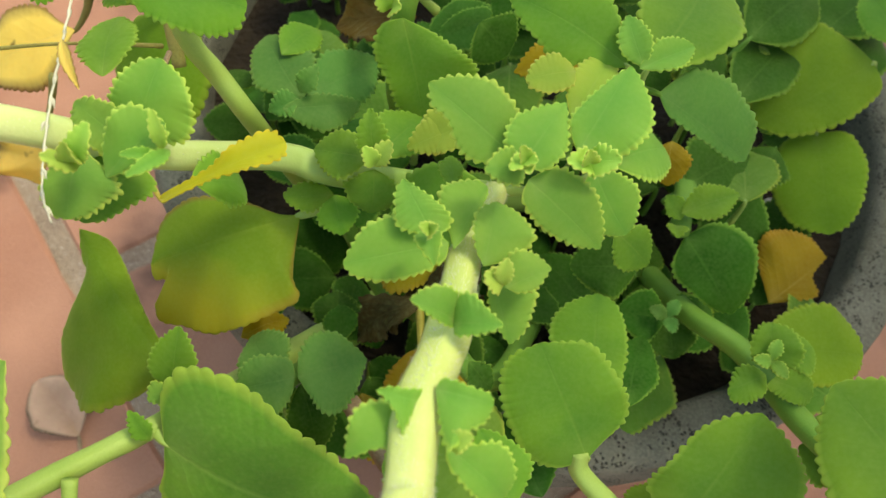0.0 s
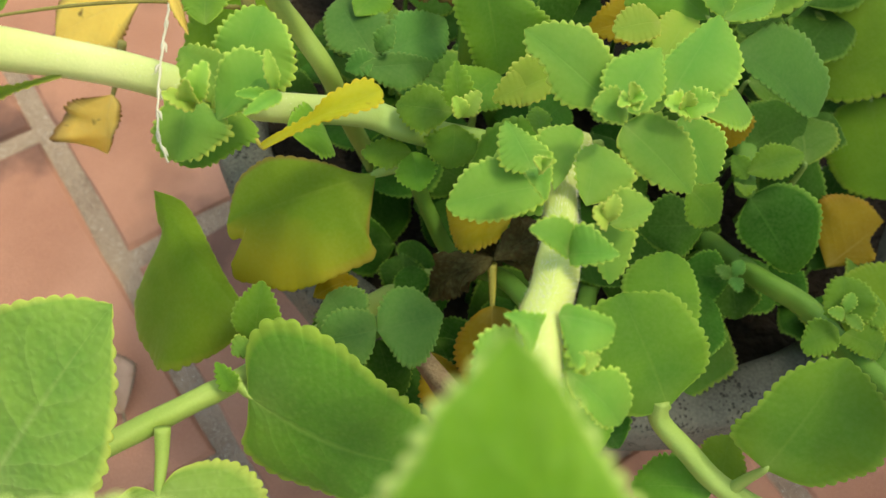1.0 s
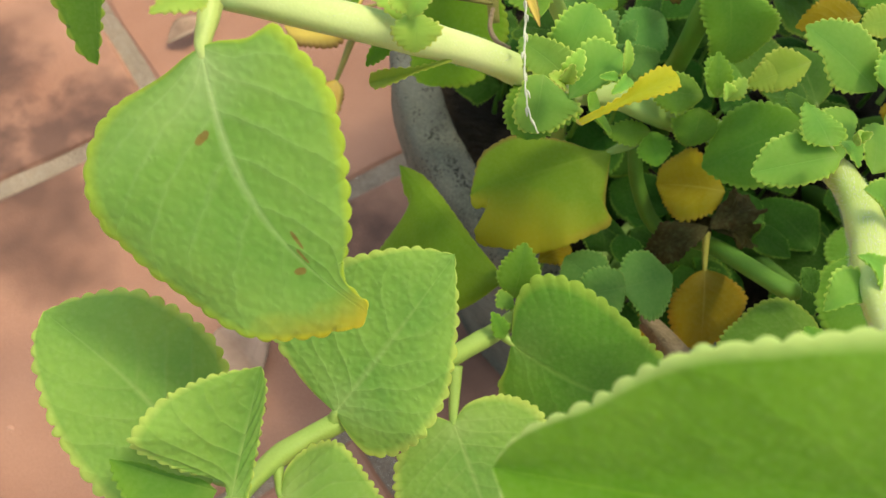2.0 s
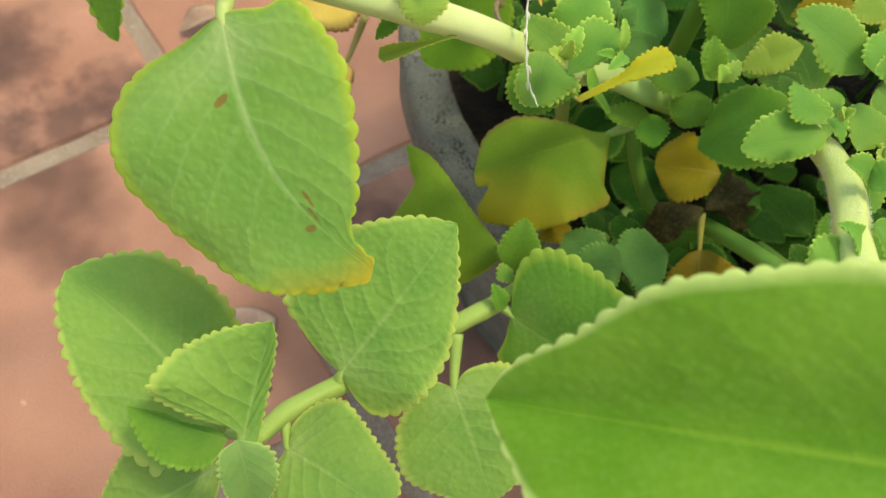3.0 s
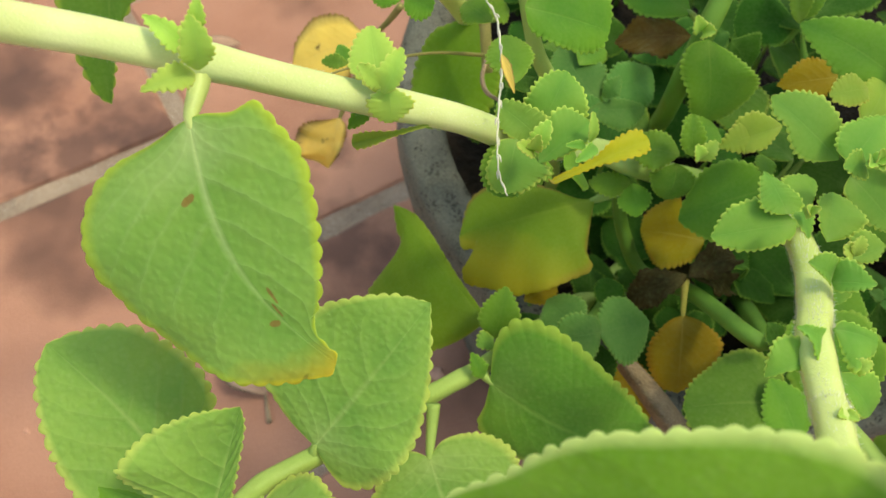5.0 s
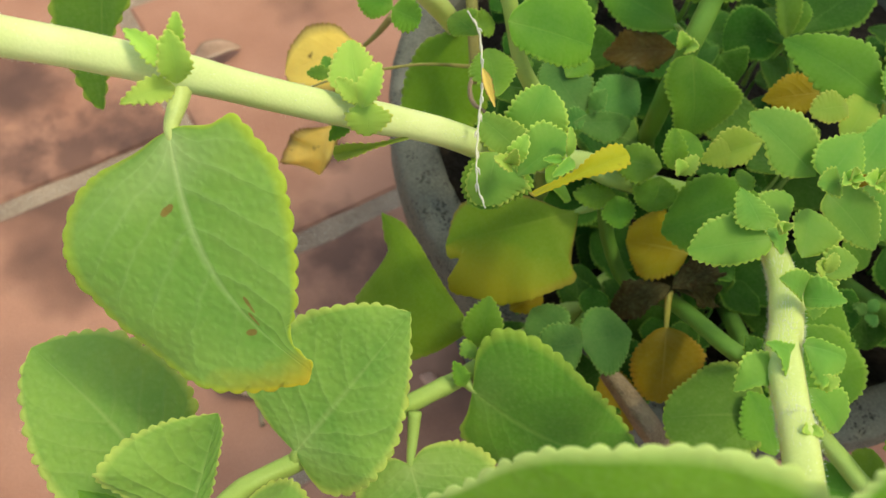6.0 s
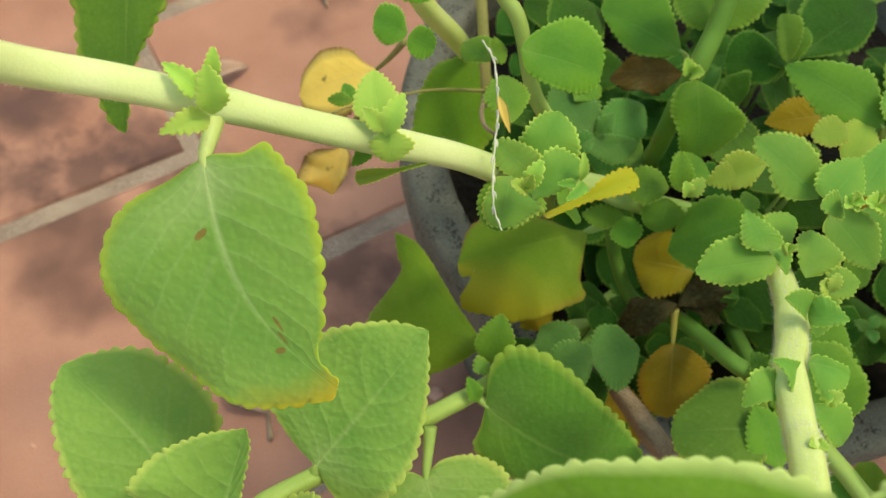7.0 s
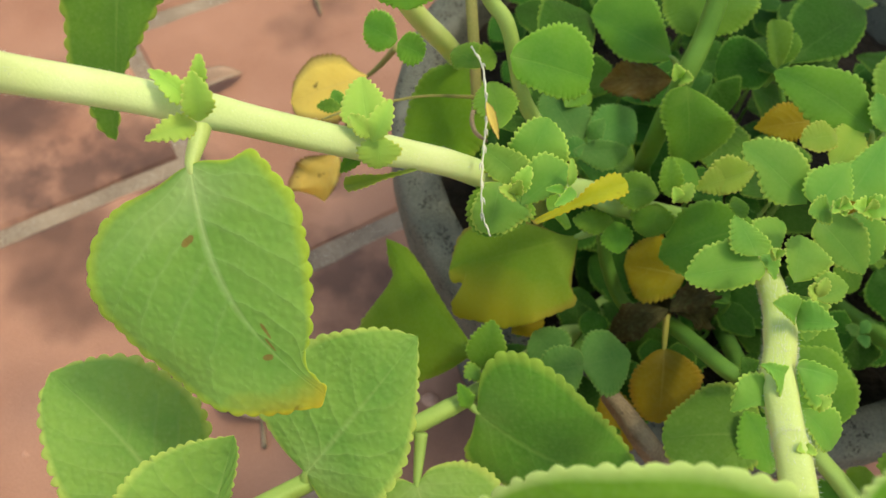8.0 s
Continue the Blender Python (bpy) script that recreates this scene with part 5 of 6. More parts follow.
leaf(branch_back, (0.0953, 0.1789, 0.3120), (0.0939, 0.1723, 0.3160), (-0.19, -0.34, 0.92), 0.0036, 0.0036, "green", 0.4, 0.1, "ovate")
leaf(branch_back, (0.0969, 0.1825, 0.3100), (0.0915, 0.1902, 0.3120), (-0.18, -0.36, 0.92), 0.0037, 0.0045, "green", 0.3, 0.1, "ovate")
leaf(branch_back, (0.0716, 0.1863, 0.3659), (0.1039, 0.1836, 0.3453), (0.42, -0.55, 0.73), 0.0153, 0.0036, "teal", 0.1, 0.06, ((0.19, 1), (0.54, 0.97), (0.86, 0.72)), left_shape=((0.16, 0.74), (0.47, 1), (0.77, 0.85), (0.97, 0.52)), sweep=0.0, label="broad blue-green leaf")
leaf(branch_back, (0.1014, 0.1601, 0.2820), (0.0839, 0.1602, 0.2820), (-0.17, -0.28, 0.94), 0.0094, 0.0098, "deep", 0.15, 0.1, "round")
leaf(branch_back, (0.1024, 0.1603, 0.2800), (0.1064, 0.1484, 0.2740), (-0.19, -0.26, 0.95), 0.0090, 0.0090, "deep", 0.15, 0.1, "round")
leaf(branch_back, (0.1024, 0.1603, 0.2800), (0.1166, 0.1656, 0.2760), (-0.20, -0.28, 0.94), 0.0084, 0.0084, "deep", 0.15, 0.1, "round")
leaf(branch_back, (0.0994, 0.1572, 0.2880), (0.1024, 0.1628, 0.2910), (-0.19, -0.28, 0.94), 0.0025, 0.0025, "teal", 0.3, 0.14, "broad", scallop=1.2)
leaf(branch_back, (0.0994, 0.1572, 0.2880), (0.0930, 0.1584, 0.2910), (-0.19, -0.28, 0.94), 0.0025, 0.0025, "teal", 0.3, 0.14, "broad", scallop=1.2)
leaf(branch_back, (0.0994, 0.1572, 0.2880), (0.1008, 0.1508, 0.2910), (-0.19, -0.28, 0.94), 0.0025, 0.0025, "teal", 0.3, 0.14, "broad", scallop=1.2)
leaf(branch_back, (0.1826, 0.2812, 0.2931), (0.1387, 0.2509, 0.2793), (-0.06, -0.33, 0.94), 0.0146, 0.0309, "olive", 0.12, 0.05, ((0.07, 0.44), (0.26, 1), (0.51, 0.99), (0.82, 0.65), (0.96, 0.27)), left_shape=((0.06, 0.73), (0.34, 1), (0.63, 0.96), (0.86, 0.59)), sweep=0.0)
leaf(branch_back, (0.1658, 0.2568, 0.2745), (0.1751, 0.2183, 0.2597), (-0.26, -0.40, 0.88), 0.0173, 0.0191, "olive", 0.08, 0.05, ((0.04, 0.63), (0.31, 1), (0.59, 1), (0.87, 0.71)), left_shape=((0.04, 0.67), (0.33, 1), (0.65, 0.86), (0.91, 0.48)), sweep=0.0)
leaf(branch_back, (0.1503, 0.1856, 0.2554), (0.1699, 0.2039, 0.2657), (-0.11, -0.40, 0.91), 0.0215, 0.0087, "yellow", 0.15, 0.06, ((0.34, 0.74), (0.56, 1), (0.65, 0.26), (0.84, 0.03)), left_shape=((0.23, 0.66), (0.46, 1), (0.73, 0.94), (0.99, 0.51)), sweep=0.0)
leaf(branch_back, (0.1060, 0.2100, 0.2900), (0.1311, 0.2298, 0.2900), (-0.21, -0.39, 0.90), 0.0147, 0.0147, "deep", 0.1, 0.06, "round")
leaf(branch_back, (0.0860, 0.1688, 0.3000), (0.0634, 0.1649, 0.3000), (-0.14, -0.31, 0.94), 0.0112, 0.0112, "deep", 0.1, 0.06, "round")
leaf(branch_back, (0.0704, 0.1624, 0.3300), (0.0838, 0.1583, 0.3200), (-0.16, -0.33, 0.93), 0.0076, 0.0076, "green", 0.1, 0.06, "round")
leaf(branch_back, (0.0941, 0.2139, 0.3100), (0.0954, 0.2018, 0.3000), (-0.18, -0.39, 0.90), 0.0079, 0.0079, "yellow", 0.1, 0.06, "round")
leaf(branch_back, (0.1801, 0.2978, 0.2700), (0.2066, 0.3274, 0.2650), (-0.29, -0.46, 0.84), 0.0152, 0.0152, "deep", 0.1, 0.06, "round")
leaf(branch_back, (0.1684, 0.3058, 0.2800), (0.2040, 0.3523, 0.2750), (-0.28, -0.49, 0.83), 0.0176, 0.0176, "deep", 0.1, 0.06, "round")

# foliage at the back of the plant
branch_top = stem(plant, [(0.0300, 0.2500, 0.2000, 0.0050), (0.0100, 0.2300, 0.2700, 0.0040), (0.0001, 0.1999, 0.3250, 0.0036), (-0.0006, 0.1985, 0.3660, 0.0036), (0.0025, 0.2097, 0.3820, 0.0035), (0.0033, 0.2218, 0.4000, 0.0033)], STEM_DEEP, "green stem at the back", (0.5,), 0.07, "stem")
leaf(branch_top, (0.0000, 0.1934, 0.3716), (0.0091, 0.1806, 0.3464), (0.26, -0.82, 0.51), 0.0180, 0.0098, "green", 0.1, 0.06, ((0.02, 0.63), (0.23, 1), (0.56, 0.82), (0.87, 0.64)), left_shape=((0.21, 0.43), (0.49, 0.85), (0.68, 1), (0.87, 0.74), (1, 0.35)), sweep=0.0)
leaf(branch_top, (0.0008, 0.2393, 0.3837), (0.0054, 0.2133, 0.3760), (-0.18, -0.31, 0.93), 0.0175, 0.0155, "green", 0.1, 0.06, ((0.05, 0.76), (0.45, 1), (0.73, 0.94), (0.93, 0.67)), left_shape=((0.11, 0.65), (0.52, 1), (0.75, 0.88), (0.94, 0.49)), sweep=0.0)
leaf(branch_top, (-0.0009, 0.2234, 0.3524), (-0.0328, 0.2455, 0.3441), (-0.42, -0.29, 0.86), 0.0095, 0.0171, "green", 0.1, 0.06, ((0.27, 0.57), (0.57, 1), (0.9, 0.71), (1.02, 0.37)), left_shape=((0.04, 0.28), (0.21, 0.8), (0.45, 1), (0.77, 0.55)), sweep=0.0)
leaf(branch_top, (0.0017, 0.2192, 0.3450), (-0.0245, 0.2188, 0.3350), (-0.10, -0.46, 0.88), 0.0088, 0.0075, "rust", 0.35, 0.12, "ovate", wave=0.5)
leaf(branch_top, (-0.0027, 0.1929, 0.3735), (-0.0006, 0.1895, 0.3795), (-0.14, -0.46, 0.87), 0.0027, 0.0027, "sprout", 0.45, 0.14, "broad", scallop=1.2)
leaf(branch_top, (-0.0037, 0.1939, 0.3735), (-0.0069, 0.1923, 0.3815), (-0.13, -0.47, 0.87), 0.0025, 0.0025, "sprout", 0.45, 0.14, "broad", scallop=1.2)
leaf(branch_top, (-0.0284, 0.1881, 0.3360), (-0.0448, 0.2112, 0.3360), (0.13, -0.42, 0.90), 0.0101, 0.0108, "teal", 0.12, 0.08, "round")
leaf(branch_top, (-0.0266, 0.1884, 0.3380), (-0.0089, 0.2092, 0.3360), (0.09, -0.42, 0.90), 0.0094, 0.0101, "teal", 0.12, 0.08, "round")
leaf(branch_top, (-0.0320, 0.1791, 0.3420), (-0.0104, 0.1890, 0.3380), (0.10, -0.40, 0.91), 0.0037, 0.0080, "teal", 0.15, 0.08, "round")
leaf(branch_top, (-0.0276, 0.1833, 0.3450), (-0.0232, 0.1891, 0.3510), (0.11, -0.41, 0.90), 0.0036, 0.0033, "teal", 0.4, 0.15, "ovate")
leaf(branch_top, (-0.0278, 0.1833, 0.3430), (-0.0364, 0.1790, 0.3400), (0.13, -0.39, 0.91), 0.0040, 0.0043, "teal", 0.3, 0.1, "ovate")
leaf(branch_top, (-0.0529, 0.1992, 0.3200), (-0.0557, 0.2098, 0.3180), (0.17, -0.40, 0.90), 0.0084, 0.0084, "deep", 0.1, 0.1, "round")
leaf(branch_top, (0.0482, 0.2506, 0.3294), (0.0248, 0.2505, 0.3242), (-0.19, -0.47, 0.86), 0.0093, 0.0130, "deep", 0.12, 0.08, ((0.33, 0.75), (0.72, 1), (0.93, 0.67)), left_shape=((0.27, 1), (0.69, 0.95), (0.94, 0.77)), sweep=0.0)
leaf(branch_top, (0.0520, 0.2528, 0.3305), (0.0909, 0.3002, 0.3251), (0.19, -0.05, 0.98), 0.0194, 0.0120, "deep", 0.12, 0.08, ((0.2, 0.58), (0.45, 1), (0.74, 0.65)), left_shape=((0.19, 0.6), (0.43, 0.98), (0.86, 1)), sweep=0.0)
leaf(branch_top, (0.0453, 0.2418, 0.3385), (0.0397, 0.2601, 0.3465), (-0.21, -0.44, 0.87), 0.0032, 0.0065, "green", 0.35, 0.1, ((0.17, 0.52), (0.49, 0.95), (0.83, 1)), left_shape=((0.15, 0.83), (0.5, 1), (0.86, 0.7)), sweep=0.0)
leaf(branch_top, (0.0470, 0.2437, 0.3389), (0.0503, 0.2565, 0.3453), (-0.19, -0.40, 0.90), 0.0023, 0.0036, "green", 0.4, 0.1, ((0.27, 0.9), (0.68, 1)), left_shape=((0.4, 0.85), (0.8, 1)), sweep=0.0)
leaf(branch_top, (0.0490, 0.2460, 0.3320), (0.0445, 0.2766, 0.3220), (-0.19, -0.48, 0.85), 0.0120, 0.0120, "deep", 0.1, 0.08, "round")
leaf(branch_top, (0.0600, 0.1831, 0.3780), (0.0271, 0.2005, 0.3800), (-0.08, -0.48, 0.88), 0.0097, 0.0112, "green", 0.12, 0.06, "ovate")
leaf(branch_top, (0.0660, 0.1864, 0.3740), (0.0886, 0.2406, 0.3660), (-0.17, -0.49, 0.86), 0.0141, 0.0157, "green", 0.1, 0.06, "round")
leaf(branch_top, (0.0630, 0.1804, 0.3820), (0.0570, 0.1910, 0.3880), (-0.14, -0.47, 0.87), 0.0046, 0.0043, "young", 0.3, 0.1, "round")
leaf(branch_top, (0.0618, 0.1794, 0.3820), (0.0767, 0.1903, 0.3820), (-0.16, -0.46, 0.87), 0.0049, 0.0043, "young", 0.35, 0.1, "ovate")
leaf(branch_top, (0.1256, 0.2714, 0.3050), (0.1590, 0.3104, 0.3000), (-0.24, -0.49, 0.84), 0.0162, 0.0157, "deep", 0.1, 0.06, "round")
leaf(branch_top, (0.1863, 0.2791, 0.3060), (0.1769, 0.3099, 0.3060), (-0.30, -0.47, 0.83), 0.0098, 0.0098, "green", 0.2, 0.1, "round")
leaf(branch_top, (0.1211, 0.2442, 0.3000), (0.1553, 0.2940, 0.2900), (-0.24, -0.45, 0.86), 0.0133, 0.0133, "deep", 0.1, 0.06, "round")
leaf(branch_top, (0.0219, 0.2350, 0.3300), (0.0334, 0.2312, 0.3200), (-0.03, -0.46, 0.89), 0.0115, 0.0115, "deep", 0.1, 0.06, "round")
branch_left = stem(plant, [(-0.0312, 0.2045, 0.2500, 0.0035), (-0.0375, 0.1889, 0.3000, 0.0030), (-0.0396, 0.1723, 0.3450, 0.0028), (-0.0476, 0.1753, 0.3580, 0.0027), (-0.0551, 0.1777, 0.3700, 0.0026), (-0.0637, 0.1880, 0.3880, 0.0026), (-0.0711, 0.1916, 0.3950, 0.0025), (-0.0815, 0.1927, 0.4100, 0.0024)], STEM_MID, "slim green stem at the back of the pot", (), 0.07, "stem")
leaf(branch_left, (-0.0615, 0.1691, 0.3961), (-0.0352, 0.1721, 0.3895), (0.26, -0.48, 0.83), 0.0146, 0.0085, "green", 0.1, 0.06, ((0.13, 0.72), (0.43, 1), (0.78, 0.99), (0.97, 0.56)), left_shape=((0.05, 0.29), (0.24, 0.66), (0.54, 1), (0.79, 0.86), (0.96, 0.47)), sweep=0.0)
leaf(branch_left, (-0.0601, 0.1443, 0.3920), (-0.0661, 0.1678, 0.3860), (0.00, -0.43, 0.90), 0.0069, 0.0072, "green", 0.15, 0.06, "round")
leaf(branch_left, (-0.0753, 0.2241, 0.3273), (-0.0896, 0.1903, 0.2971), (-0.32, -0.55, 0.77), 0.0201, 0.0168, "olive", 0.06, 0.04, ((0.09, 0.55), (0.3, 0.98), (0.61, 1), (0.89, 0.68), (1, 0.36)), left_shape=((0.21, 0.72), (0.47, 1), (0.81, 0.8)), sweep=0.0)
leaf(branch_left, (-0.0971, 0.1818, 0.4180), (-0.0933, 0.1666, 0.4100), (0.09, -0.50, 0.86), 0.0151, 0.0148, "green", 0.1, 0.06, "round")
leaf(branch_left, (-0.1031, 0.2040, 0.3543), (-0.1173, 0.2096, 0.3536), (-0.24, -0.48, 0.84), 0.0073, 0.0073, "green", 0.12, 0.06, ((0.34, 0.84), (0.75, 1), (0.99, 0.65)), left_shape=((0.09, 0.53), (0.38, 1), (0.77, 0.74)), sweep=0.0)
leaf(branch_left, (-0.0999, 0.1863, 0.3729), (-0.0899, 0.1849, 0.3711), (0.07, -0.57, 0.82), 0.0054, 0.0055, "green", 0.15, 0.06, ((0.19, 0.75), (0.62, 1), (0.93, 0.59)), left_shape=((0.19, 0.84), (0.57, 1), (0.89, 0.59)), sweep=0.0)
leaf(branch_left, (-0.0500, 0.2194, 0.3500), (-0.0314, 0.2523, 0.3400), (-0.04, -0.49, 0.87), 0.0134, 0.0134, "deep", 0.1, 0.06, "round")
leaf(branch_left, (-0.0705, 0.1851, 0.3700), (-0.0820, 0.1959, 0.3650), (0.03, -0.46, 0.89), 0.0059, 0.0059, "green", 0.2, 0.1, "round")
leaf(branch_left, (-0.0717, 0.1796, 0.3800), (-0.0655, 0.1843, 0.3780), (0.02, -0.46, 0.89), 0.0047, 0.0047, "green", 0.3, 0.1, "ovate")
leaf(branch_left, (-0.0369, 0.2002, 0.3400), (-0.0290, 0.2177, 0.3350), (-0.06, -0.45, 0.89), 0.0066, 0.0066, "green", 0.1, 0.1, "round")
stem_slim = stem(plant, [(-0.0693, 0.1973, 0.3300, 0.0022), (-0.0745, 0.2110, 0.3460, 0.0023), (-0.0799, 0.2274, 0.3580, 0.0023), (-0.0867, 0.2492, 0.3700, 0.0022)], STEM_BROWN, "slim brownish flowering stem", (), 0.07, "stem")
stem_curl = stem(plant, [(-0.0706, 0.1962, 0.3380, 0.0008), (-0.0707, 0.1879, 0.3380, 0.0009), (-0.0681, 0.1788, 0.3420, 0.0008), (-0.0634, 0.1730, 0.3460, 0.0005)], STEM_DRY, "curled dry stalk", (), 0.07, "stem")
stem_thin = stem(plant, [(-0.0717, 0.1948, 0.3420, 0.0008), (-0.0861, 0.1769, 0.3600, 0.0005), (-0.0965, 0.1595, 0.3750, 0.0005), (-0.1074, 0.1446, 0.3850, 0.0004), (-0.1126, 0.1379, 0.3880, 0.0003)], STEM_BROWN, "thread-thin brown stalk", (), 0.07, "stem")
leaf(branch_left, (-0.1084, 0.1449, 0.3860), (-0.1160, 0.1439, 0.3860), (0.13, -0.40, 0.91), 0.0021, 0.0024, "green", 0.2, 0.1, "round", (-0.1082, 0.1448, 0.3850))
leaf(branch_left, (-0.1084, 0.1449, 0.3860), (-0.1124, 0.1506, 0.3870), (0.12, -0.41, 0.90), 0.0021, 0.0024, "green", 0.2, 0.1, "round", (-0.1082, 0.1448, 0.3850))
stem_back = stem(plant, [(-0.0775, 0.2418, 0.3000, 0.0035), (-0.0861, 0.2148, 0.3450, 0.0038), (-0.0946, 0.2014, 0.3700, 0.0036), (-0.1025, 0.1936, 0.3900, 0.0030)], STEM, "pale green side stem", (), 0.07, "stem")
leaf(branch_left, (-0.1207, 0.2279, 0.3018), (-0.1532, 0.2165, 0.2872), (-0.17, -0.55, 0.81), 0.0158, 0.0152, "tan", 0.1, 0.08, ((0.11, 0.31), (0.25, 0.82), (0.57, 1), (0.84, 0.65)), (-0.1082, 0.2261, 0.3250), left_shape=((0.27, 0.65), (0.49, 1), (0.8, 0.77), (0.98, 0.46)), sweep=0.0, label="dry yellow-brown leaf hanging beside the pot")
leaf(branch_left, (-0.1283, 0.1991, 0.2804), (-0.1308, 0.1846, 0.2615), (0.03, -0.80, 0.60), 0.0043, 0.0165, "tan", 0.4, 0.15, ((0.16, 0.74), (0.5, 1), (0.84, 0.81), (0.91, 0.35)), (-0.1223, 0.2080, 0.3000), left_shape=((0.12, 0.93), (0.47, 1), (0.73, 0.59)), sweep=0.0, wave=0.4)
leaf(branch_out, (-0.2045, 0.2108, 0.3814), (-0.2016, 0.1574, 0.3218), (0.32, -0.70, 0.64), 0.0177, 0.0193, "shade_green", 0.25, 0.06, ((0.17, 0.76), (0.34, 1), (0.43, 0.9), (0.63, 0.82), (0.83, 0.51), (0.96, 0.24)), left_shape=((0.12, 0.76), (0.25, 1), (0.36, 0.76), (0.52, 0.44), (0.66, 0.18), (0.87, 0.07)), sweep=0.0)

# two large leaves at the end of the front branch
branch_front = stem(plant, [(0.1750, 0.0769, 0.3200, 0.0055), (0.1200, -0.0450, 0.3600, 0.0054), (0.0850, -0.0750, 0.4100, 0.0053), (0.0500, -0.0550, 0.4450, 0.0050), (0.0340, -0.0280, 0.4560, 0.0045), (0.0160, -0.0010, 0.4530, 0.0030)], STEM, "stem end with two large leaves", (), 0.07, "stem")
leaf(branch_front, (0.0119, 0.0189, 0.4764), (0.0031, 0.0385, 0.4958), (0.06, -0.68, 0.73), 0.0160, 0.0076, "near", 0.1, 0.05, ((0.25, 1), (0.46, 0.9), (0.62, 0.72), (0.75, 0.51), (0.87, 0.33)), left_shape=((0.37, 1), (0.54, 0.85), (0.66, 0.63), (0.77, 0.45), (0.86, 0.34), (0.92, 0.18)), sweep=0.0, label="large pointed green leaf at the end of a branch", fine=0.9)
leaf(branch_front, (0.0171, 0.0100, 0.4561), (-0.0633, 0.0156, 0.4343), (-0.27, -0.33, 0.91), 0.0205, 0.0253, "near", (0.30, 0.89), 0.042, ((0.05, 0.3), (0.14, 0.68), (0.25, 0.92), (0.33, 0.99), (0.42, 1), (0.5, 0.96), (0.58, 0.89), (0.67, 0.81), (0.75, 0.67), (0.83, 0.47), (0.92, 0.3), (0.97, 0.16)), left_shape=((0.1, 0.3), (0.25, 0.62), (0.41, 0.87), (0.58, 1), (0.76, 0.93), (0.875, 0.73), (0.93, 0.46), (0.967, 0.25)), sweep=0.0, wave=0.03, scallop=0.85, label="large broad green leaf with a scalloped pale edge", fine=0.68)

# fine white fuzz on the two pale branches
hairs(branch_thick, LINES[branch_thick.name][45:], 4200, 0.0010, 3)
hairs(branch_out, LINES[branch_out.name][8:75], 2600, 0.0006, 4)

# ---- crowded leaves deep inside the bush, their shade put into the dark green ----
rng = random.Random(11)
core = stem(plant, [(0.06, 0.29, 0.18, 0.008), (0.06, 0.27, 0.24, 0.006), (0.05, 0.25, 0.27, 0.004)], STEM_DEEP, "short stem deep inside the bush")
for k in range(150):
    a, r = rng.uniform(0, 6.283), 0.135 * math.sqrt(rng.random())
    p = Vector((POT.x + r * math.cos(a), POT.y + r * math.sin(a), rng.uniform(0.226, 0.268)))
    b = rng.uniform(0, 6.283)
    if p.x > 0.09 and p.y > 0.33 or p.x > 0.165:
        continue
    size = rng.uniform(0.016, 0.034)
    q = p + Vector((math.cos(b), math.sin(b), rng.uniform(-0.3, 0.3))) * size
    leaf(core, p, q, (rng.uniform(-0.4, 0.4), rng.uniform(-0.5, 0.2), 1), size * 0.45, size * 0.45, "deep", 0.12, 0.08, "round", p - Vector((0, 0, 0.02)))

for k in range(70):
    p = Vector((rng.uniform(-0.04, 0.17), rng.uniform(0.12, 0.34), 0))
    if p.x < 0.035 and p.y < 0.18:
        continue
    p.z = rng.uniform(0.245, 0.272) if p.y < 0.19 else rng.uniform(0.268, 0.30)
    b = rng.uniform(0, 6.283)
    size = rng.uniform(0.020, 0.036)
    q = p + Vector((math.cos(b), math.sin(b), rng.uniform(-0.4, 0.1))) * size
    leaf(core, p, q, (rng.uniform(-0.4, 0.4), rng.uniform(-0.5, 0.2), 1), size * 0.44, size * 0.44, ("deep", "deep", "shade_green")[k % 3], 0.15, 0.08, "round", p - Vector((0, 0, 0.02)))

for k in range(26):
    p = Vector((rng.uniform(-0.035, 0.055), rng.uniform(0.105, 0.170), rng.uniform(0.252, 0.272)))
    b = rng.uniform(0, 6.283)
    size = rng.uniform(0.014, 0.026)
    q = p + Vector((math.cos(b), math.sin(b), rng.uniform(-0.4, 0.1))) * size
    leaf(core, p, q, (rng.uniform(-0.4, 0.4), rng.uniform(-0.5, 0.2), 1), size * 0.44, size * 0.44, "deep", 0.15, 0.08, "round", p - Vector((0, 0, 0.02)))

# ---- the dry flower stalk hanging across the long branch ----
dry_stalk = tagged(new("dry_flower_stalk", None), "thin dry straw-coloured flower stalk hanging over the branch", "twig")
dry_stalk.location = (-0.0733, 0.1673, 0.4000)
line = spline([(-0.0735, 0.1680, 0.3980, 0.0004), (-0.0688, 0.1585, 0.4010, 0.0005), (-0.0660, 0.1466, 0.4025, 0.0005), (-0.0645, 0.1388, 0.4028, 0.0005), (-0.0636, 0.1295, 0.4010, 0.0005),
               (-0.0622, 0.1194, 0.3985, 0.0004), (-0.0602, 0.1110, 0.3965, 0.0004), (-0.0571, 0.1058, 0.3950, 0.0003)], 10)
for k, p in enumerate(line):
    p[3] *= 0.55 + (0.3 if k % 5 == 0 else 0.0)
    p[0] += 0.00009 * math.sin(k * 1.26)
v, f, u = tube(line, 7)
child("stalk", mesh_of("stalk", v, f, [TWIG], u), dry_stalk, placed=True)
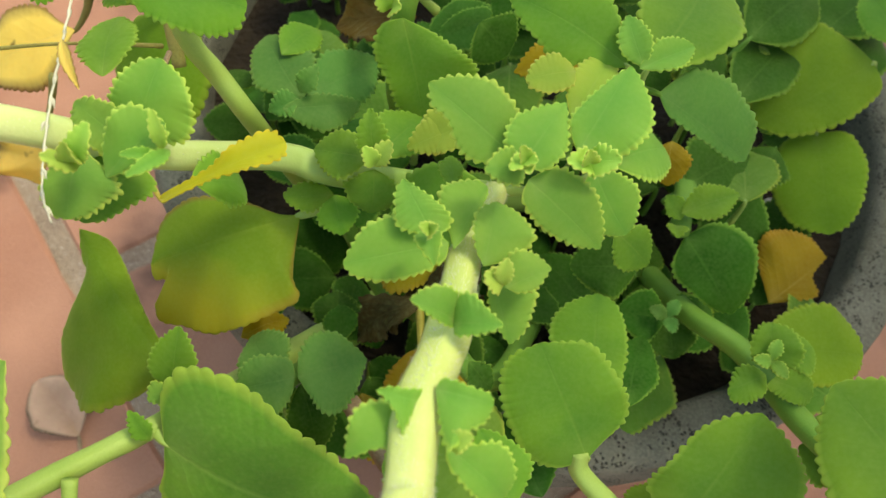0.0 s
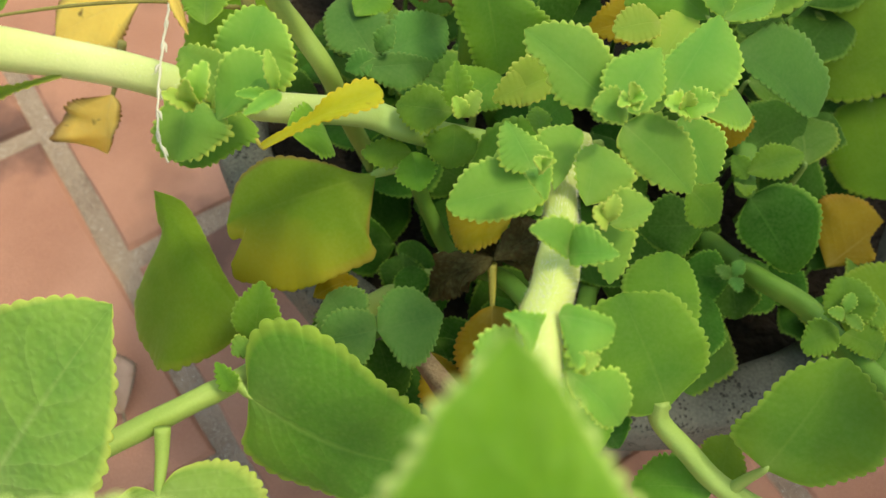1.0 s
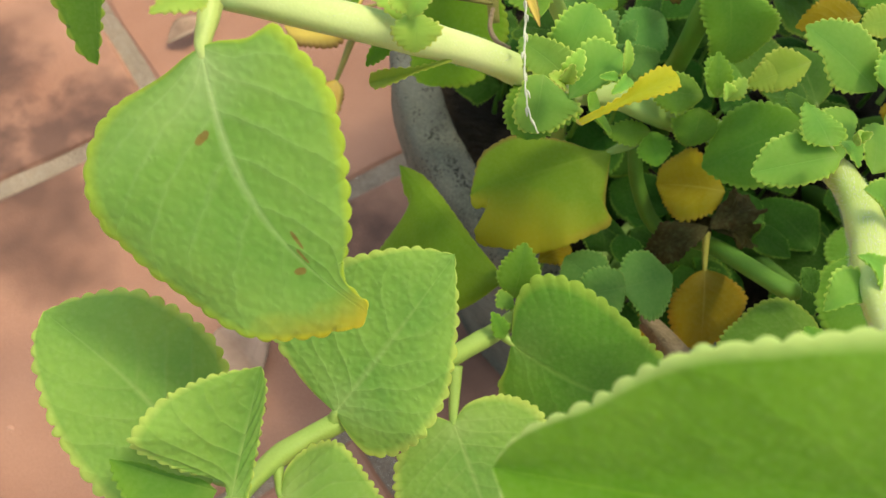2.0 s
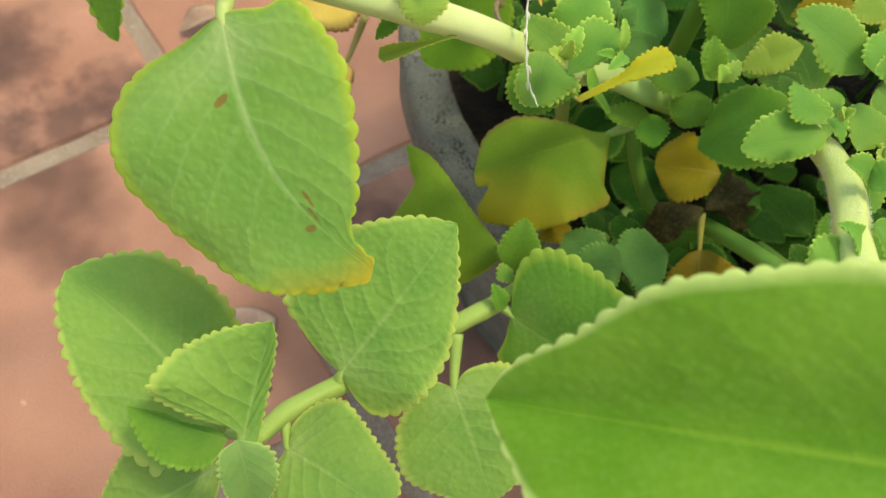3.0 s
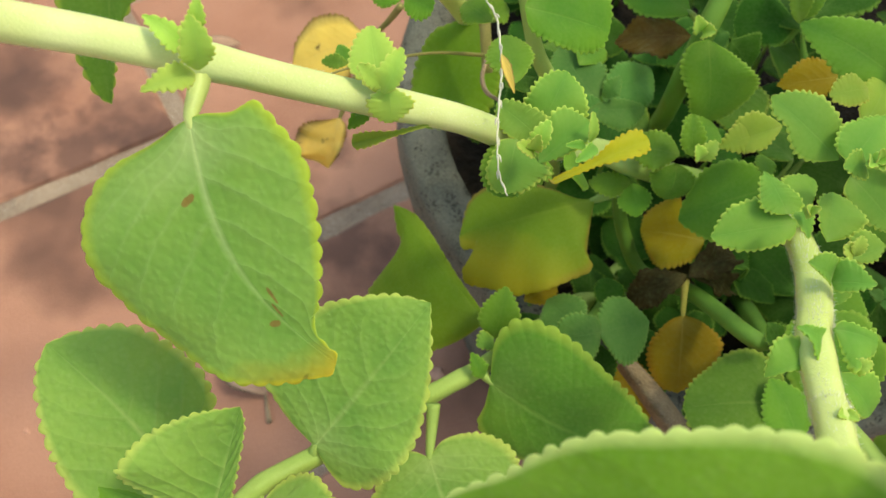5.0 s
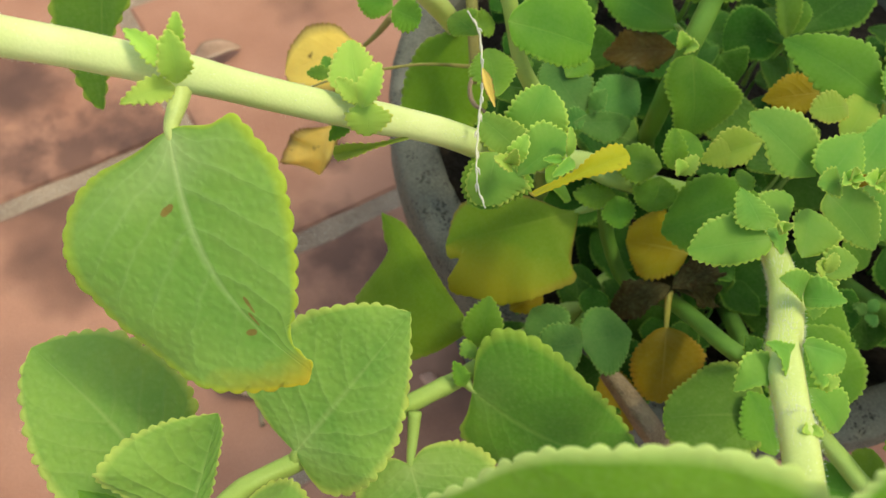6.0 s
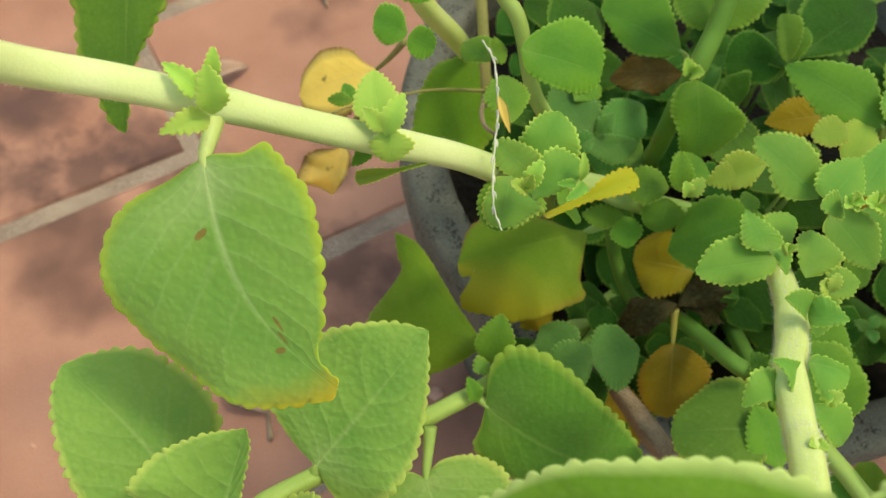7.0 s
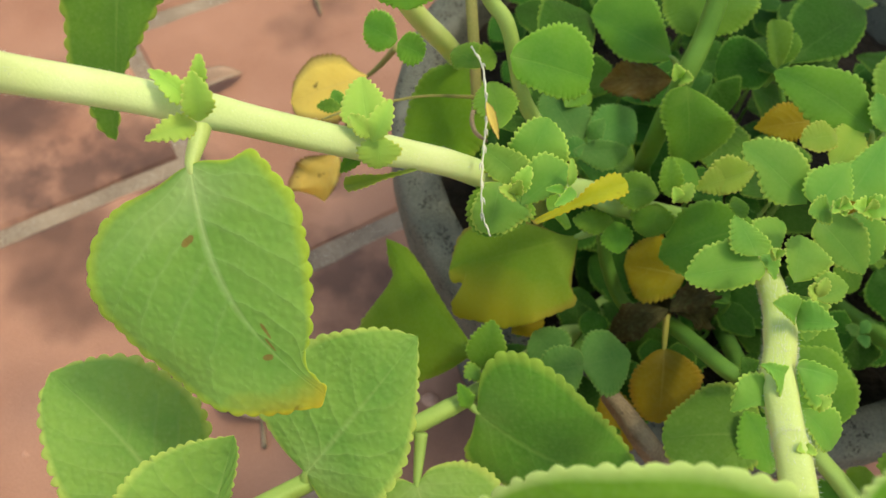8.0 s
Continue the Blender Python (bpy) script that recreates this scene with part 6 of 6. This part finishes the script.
for k in range(4, 68, 5):
    p = Vector(line[k][:3])
    way = Vector((line[k + 1] - line[k - 1])[:3]).normalized()
    side = way.orthogonal().normalized()
    a = rng.uniform(0, 6.283)
    out = side * math.cos(a) + way.cross(side) * math.sin(a)
    cup = [(*p, 0.0003), (*(p + (out + way * 1.0) * 0.0006), 0.00036), (*(p + (out + way * 2.4) * 0.0009), 0.0001)]
    v, f, u = tube(spline(cup, 3), 6)
    child("calyx", mesh_of("calyx", v, f, [TWIG], u), dry_stalk, placed=True)
leaf(dry_stalk, (-0.0655, 0.1440, 0.4035), (-0.0600, 0.1345, 0.4000), (0, -0.5, 1), 0.0014, 0.0014, "tan", 0.6, 0.1, name="bract")

# ---- litter on the floor ----
litter = tagged(new("fallen_leaf", None), "curled pale brown fallen leaf lying on the tiles", "dead leaf")
litter.location = (-0.190, 0.160, 0.0)
leaf(litter, (-0.1811, 0.1505, 0.0060), (-0.2167, 0.1810, 0.0100), (0.1, -0.1, 1), 0.019, 0.021, "husk", 0.45, 0.12, "round", (-0.1733, 0.1322, 0.0040))
litter = tagged(new("fallen_leaf", None), "curled dark dry fallen leaf lying on the tiles", "dead leaf")
litter.location = (-0.300, 0.433, 0.0)
leaf(litter, (-0.3200, 0.4160, 0.005), (-0.2865, 0.4470, 0.006), (0.3, 0.1, 1), 0.010, 0.007, "husk", 0.7, 0.2, "ovate")
twig = tagged(new("fallen_twig", None), "short dark dry twig lying on the tiles", "twig")
twig.location = (-0.245, 0.543, 0.0)
v, f, u = tube(spline([(-0.2516, 0.5539, 0.003, 0.0016), (-0.2450, 0.5440, 0.0035, 0.0018), (-0.2388, 0.5323, 0.003, 0.0008)], 6), 8)
child("shaft", mesh_of("shaft", v, f, [STEM_DRY], u), twig, placed=True)


# ---- small stones ----
STONE_WHITE = surface("stone_whitish", (0.45, 0.42, 0.38), (0.58, 0.55, 0.50), 200.0, 1500.0, 0.85, 0.5, 0.0006)
STONE_BRICK = surface("stone_brick_red", (0.42, 0.20, 0.14), (0.52, 0.30, 0.22), 200.0, 1500.0, 0.9, 0.6, 0.0006)


def pebble(at, size, material, label, seed):
    """A rounded, slightly flattened and lumpy stone resting on what lies below it."""
    bm = bmesh.new()
    bmesh.ops.create_icosphere(bm, subdivisions=3, radius=size)
    for v in bm.verts:
        lump = 1 + 0.28 * noise.noise(v.co * (0.9 / size) + Vector((seed * 3.1, 0, 0)))
        v.co = Vector((v.co.x * lump, v.co.y * lump * 0.8, v.co.z * lump * 0.6))
    data = bpy.data.meshes.new("pebble")
    bm.to_mesh(data)
    bm.free()
    data.materials.append(material)
    for poly in data.polygons:
        poly.use_smooth = True
    ob = new("pebble", data)
    ob.location = at
    tagged(ob, label, "pebble")


pebble((0.1564, 0.4173, 0.224), 0.0035, STONE_WHITE, "small whitish stone lying on the potting soil", 1)
pebble((0.1541, 0.4090, 0.224), 0.003, STONE_BRICK, "small reddish stone lying on the potting soil", 2)
pebble((0.1691, 0.2516, 0.224), 0.005, STONE_WHITE, "small pale stone lying on the potting soil", 3)
pebble((-0.0682, 0.1901, 0.0035), 0.006, STONE_BRICK, "crumb of terracotta lying on the tiles beside the pot", 4)
pebble((-0.3299, 0.0952, 0.0012), 0.002, STONE_BRICK, "tiny reddish grit grain lying on the tiles", 5)
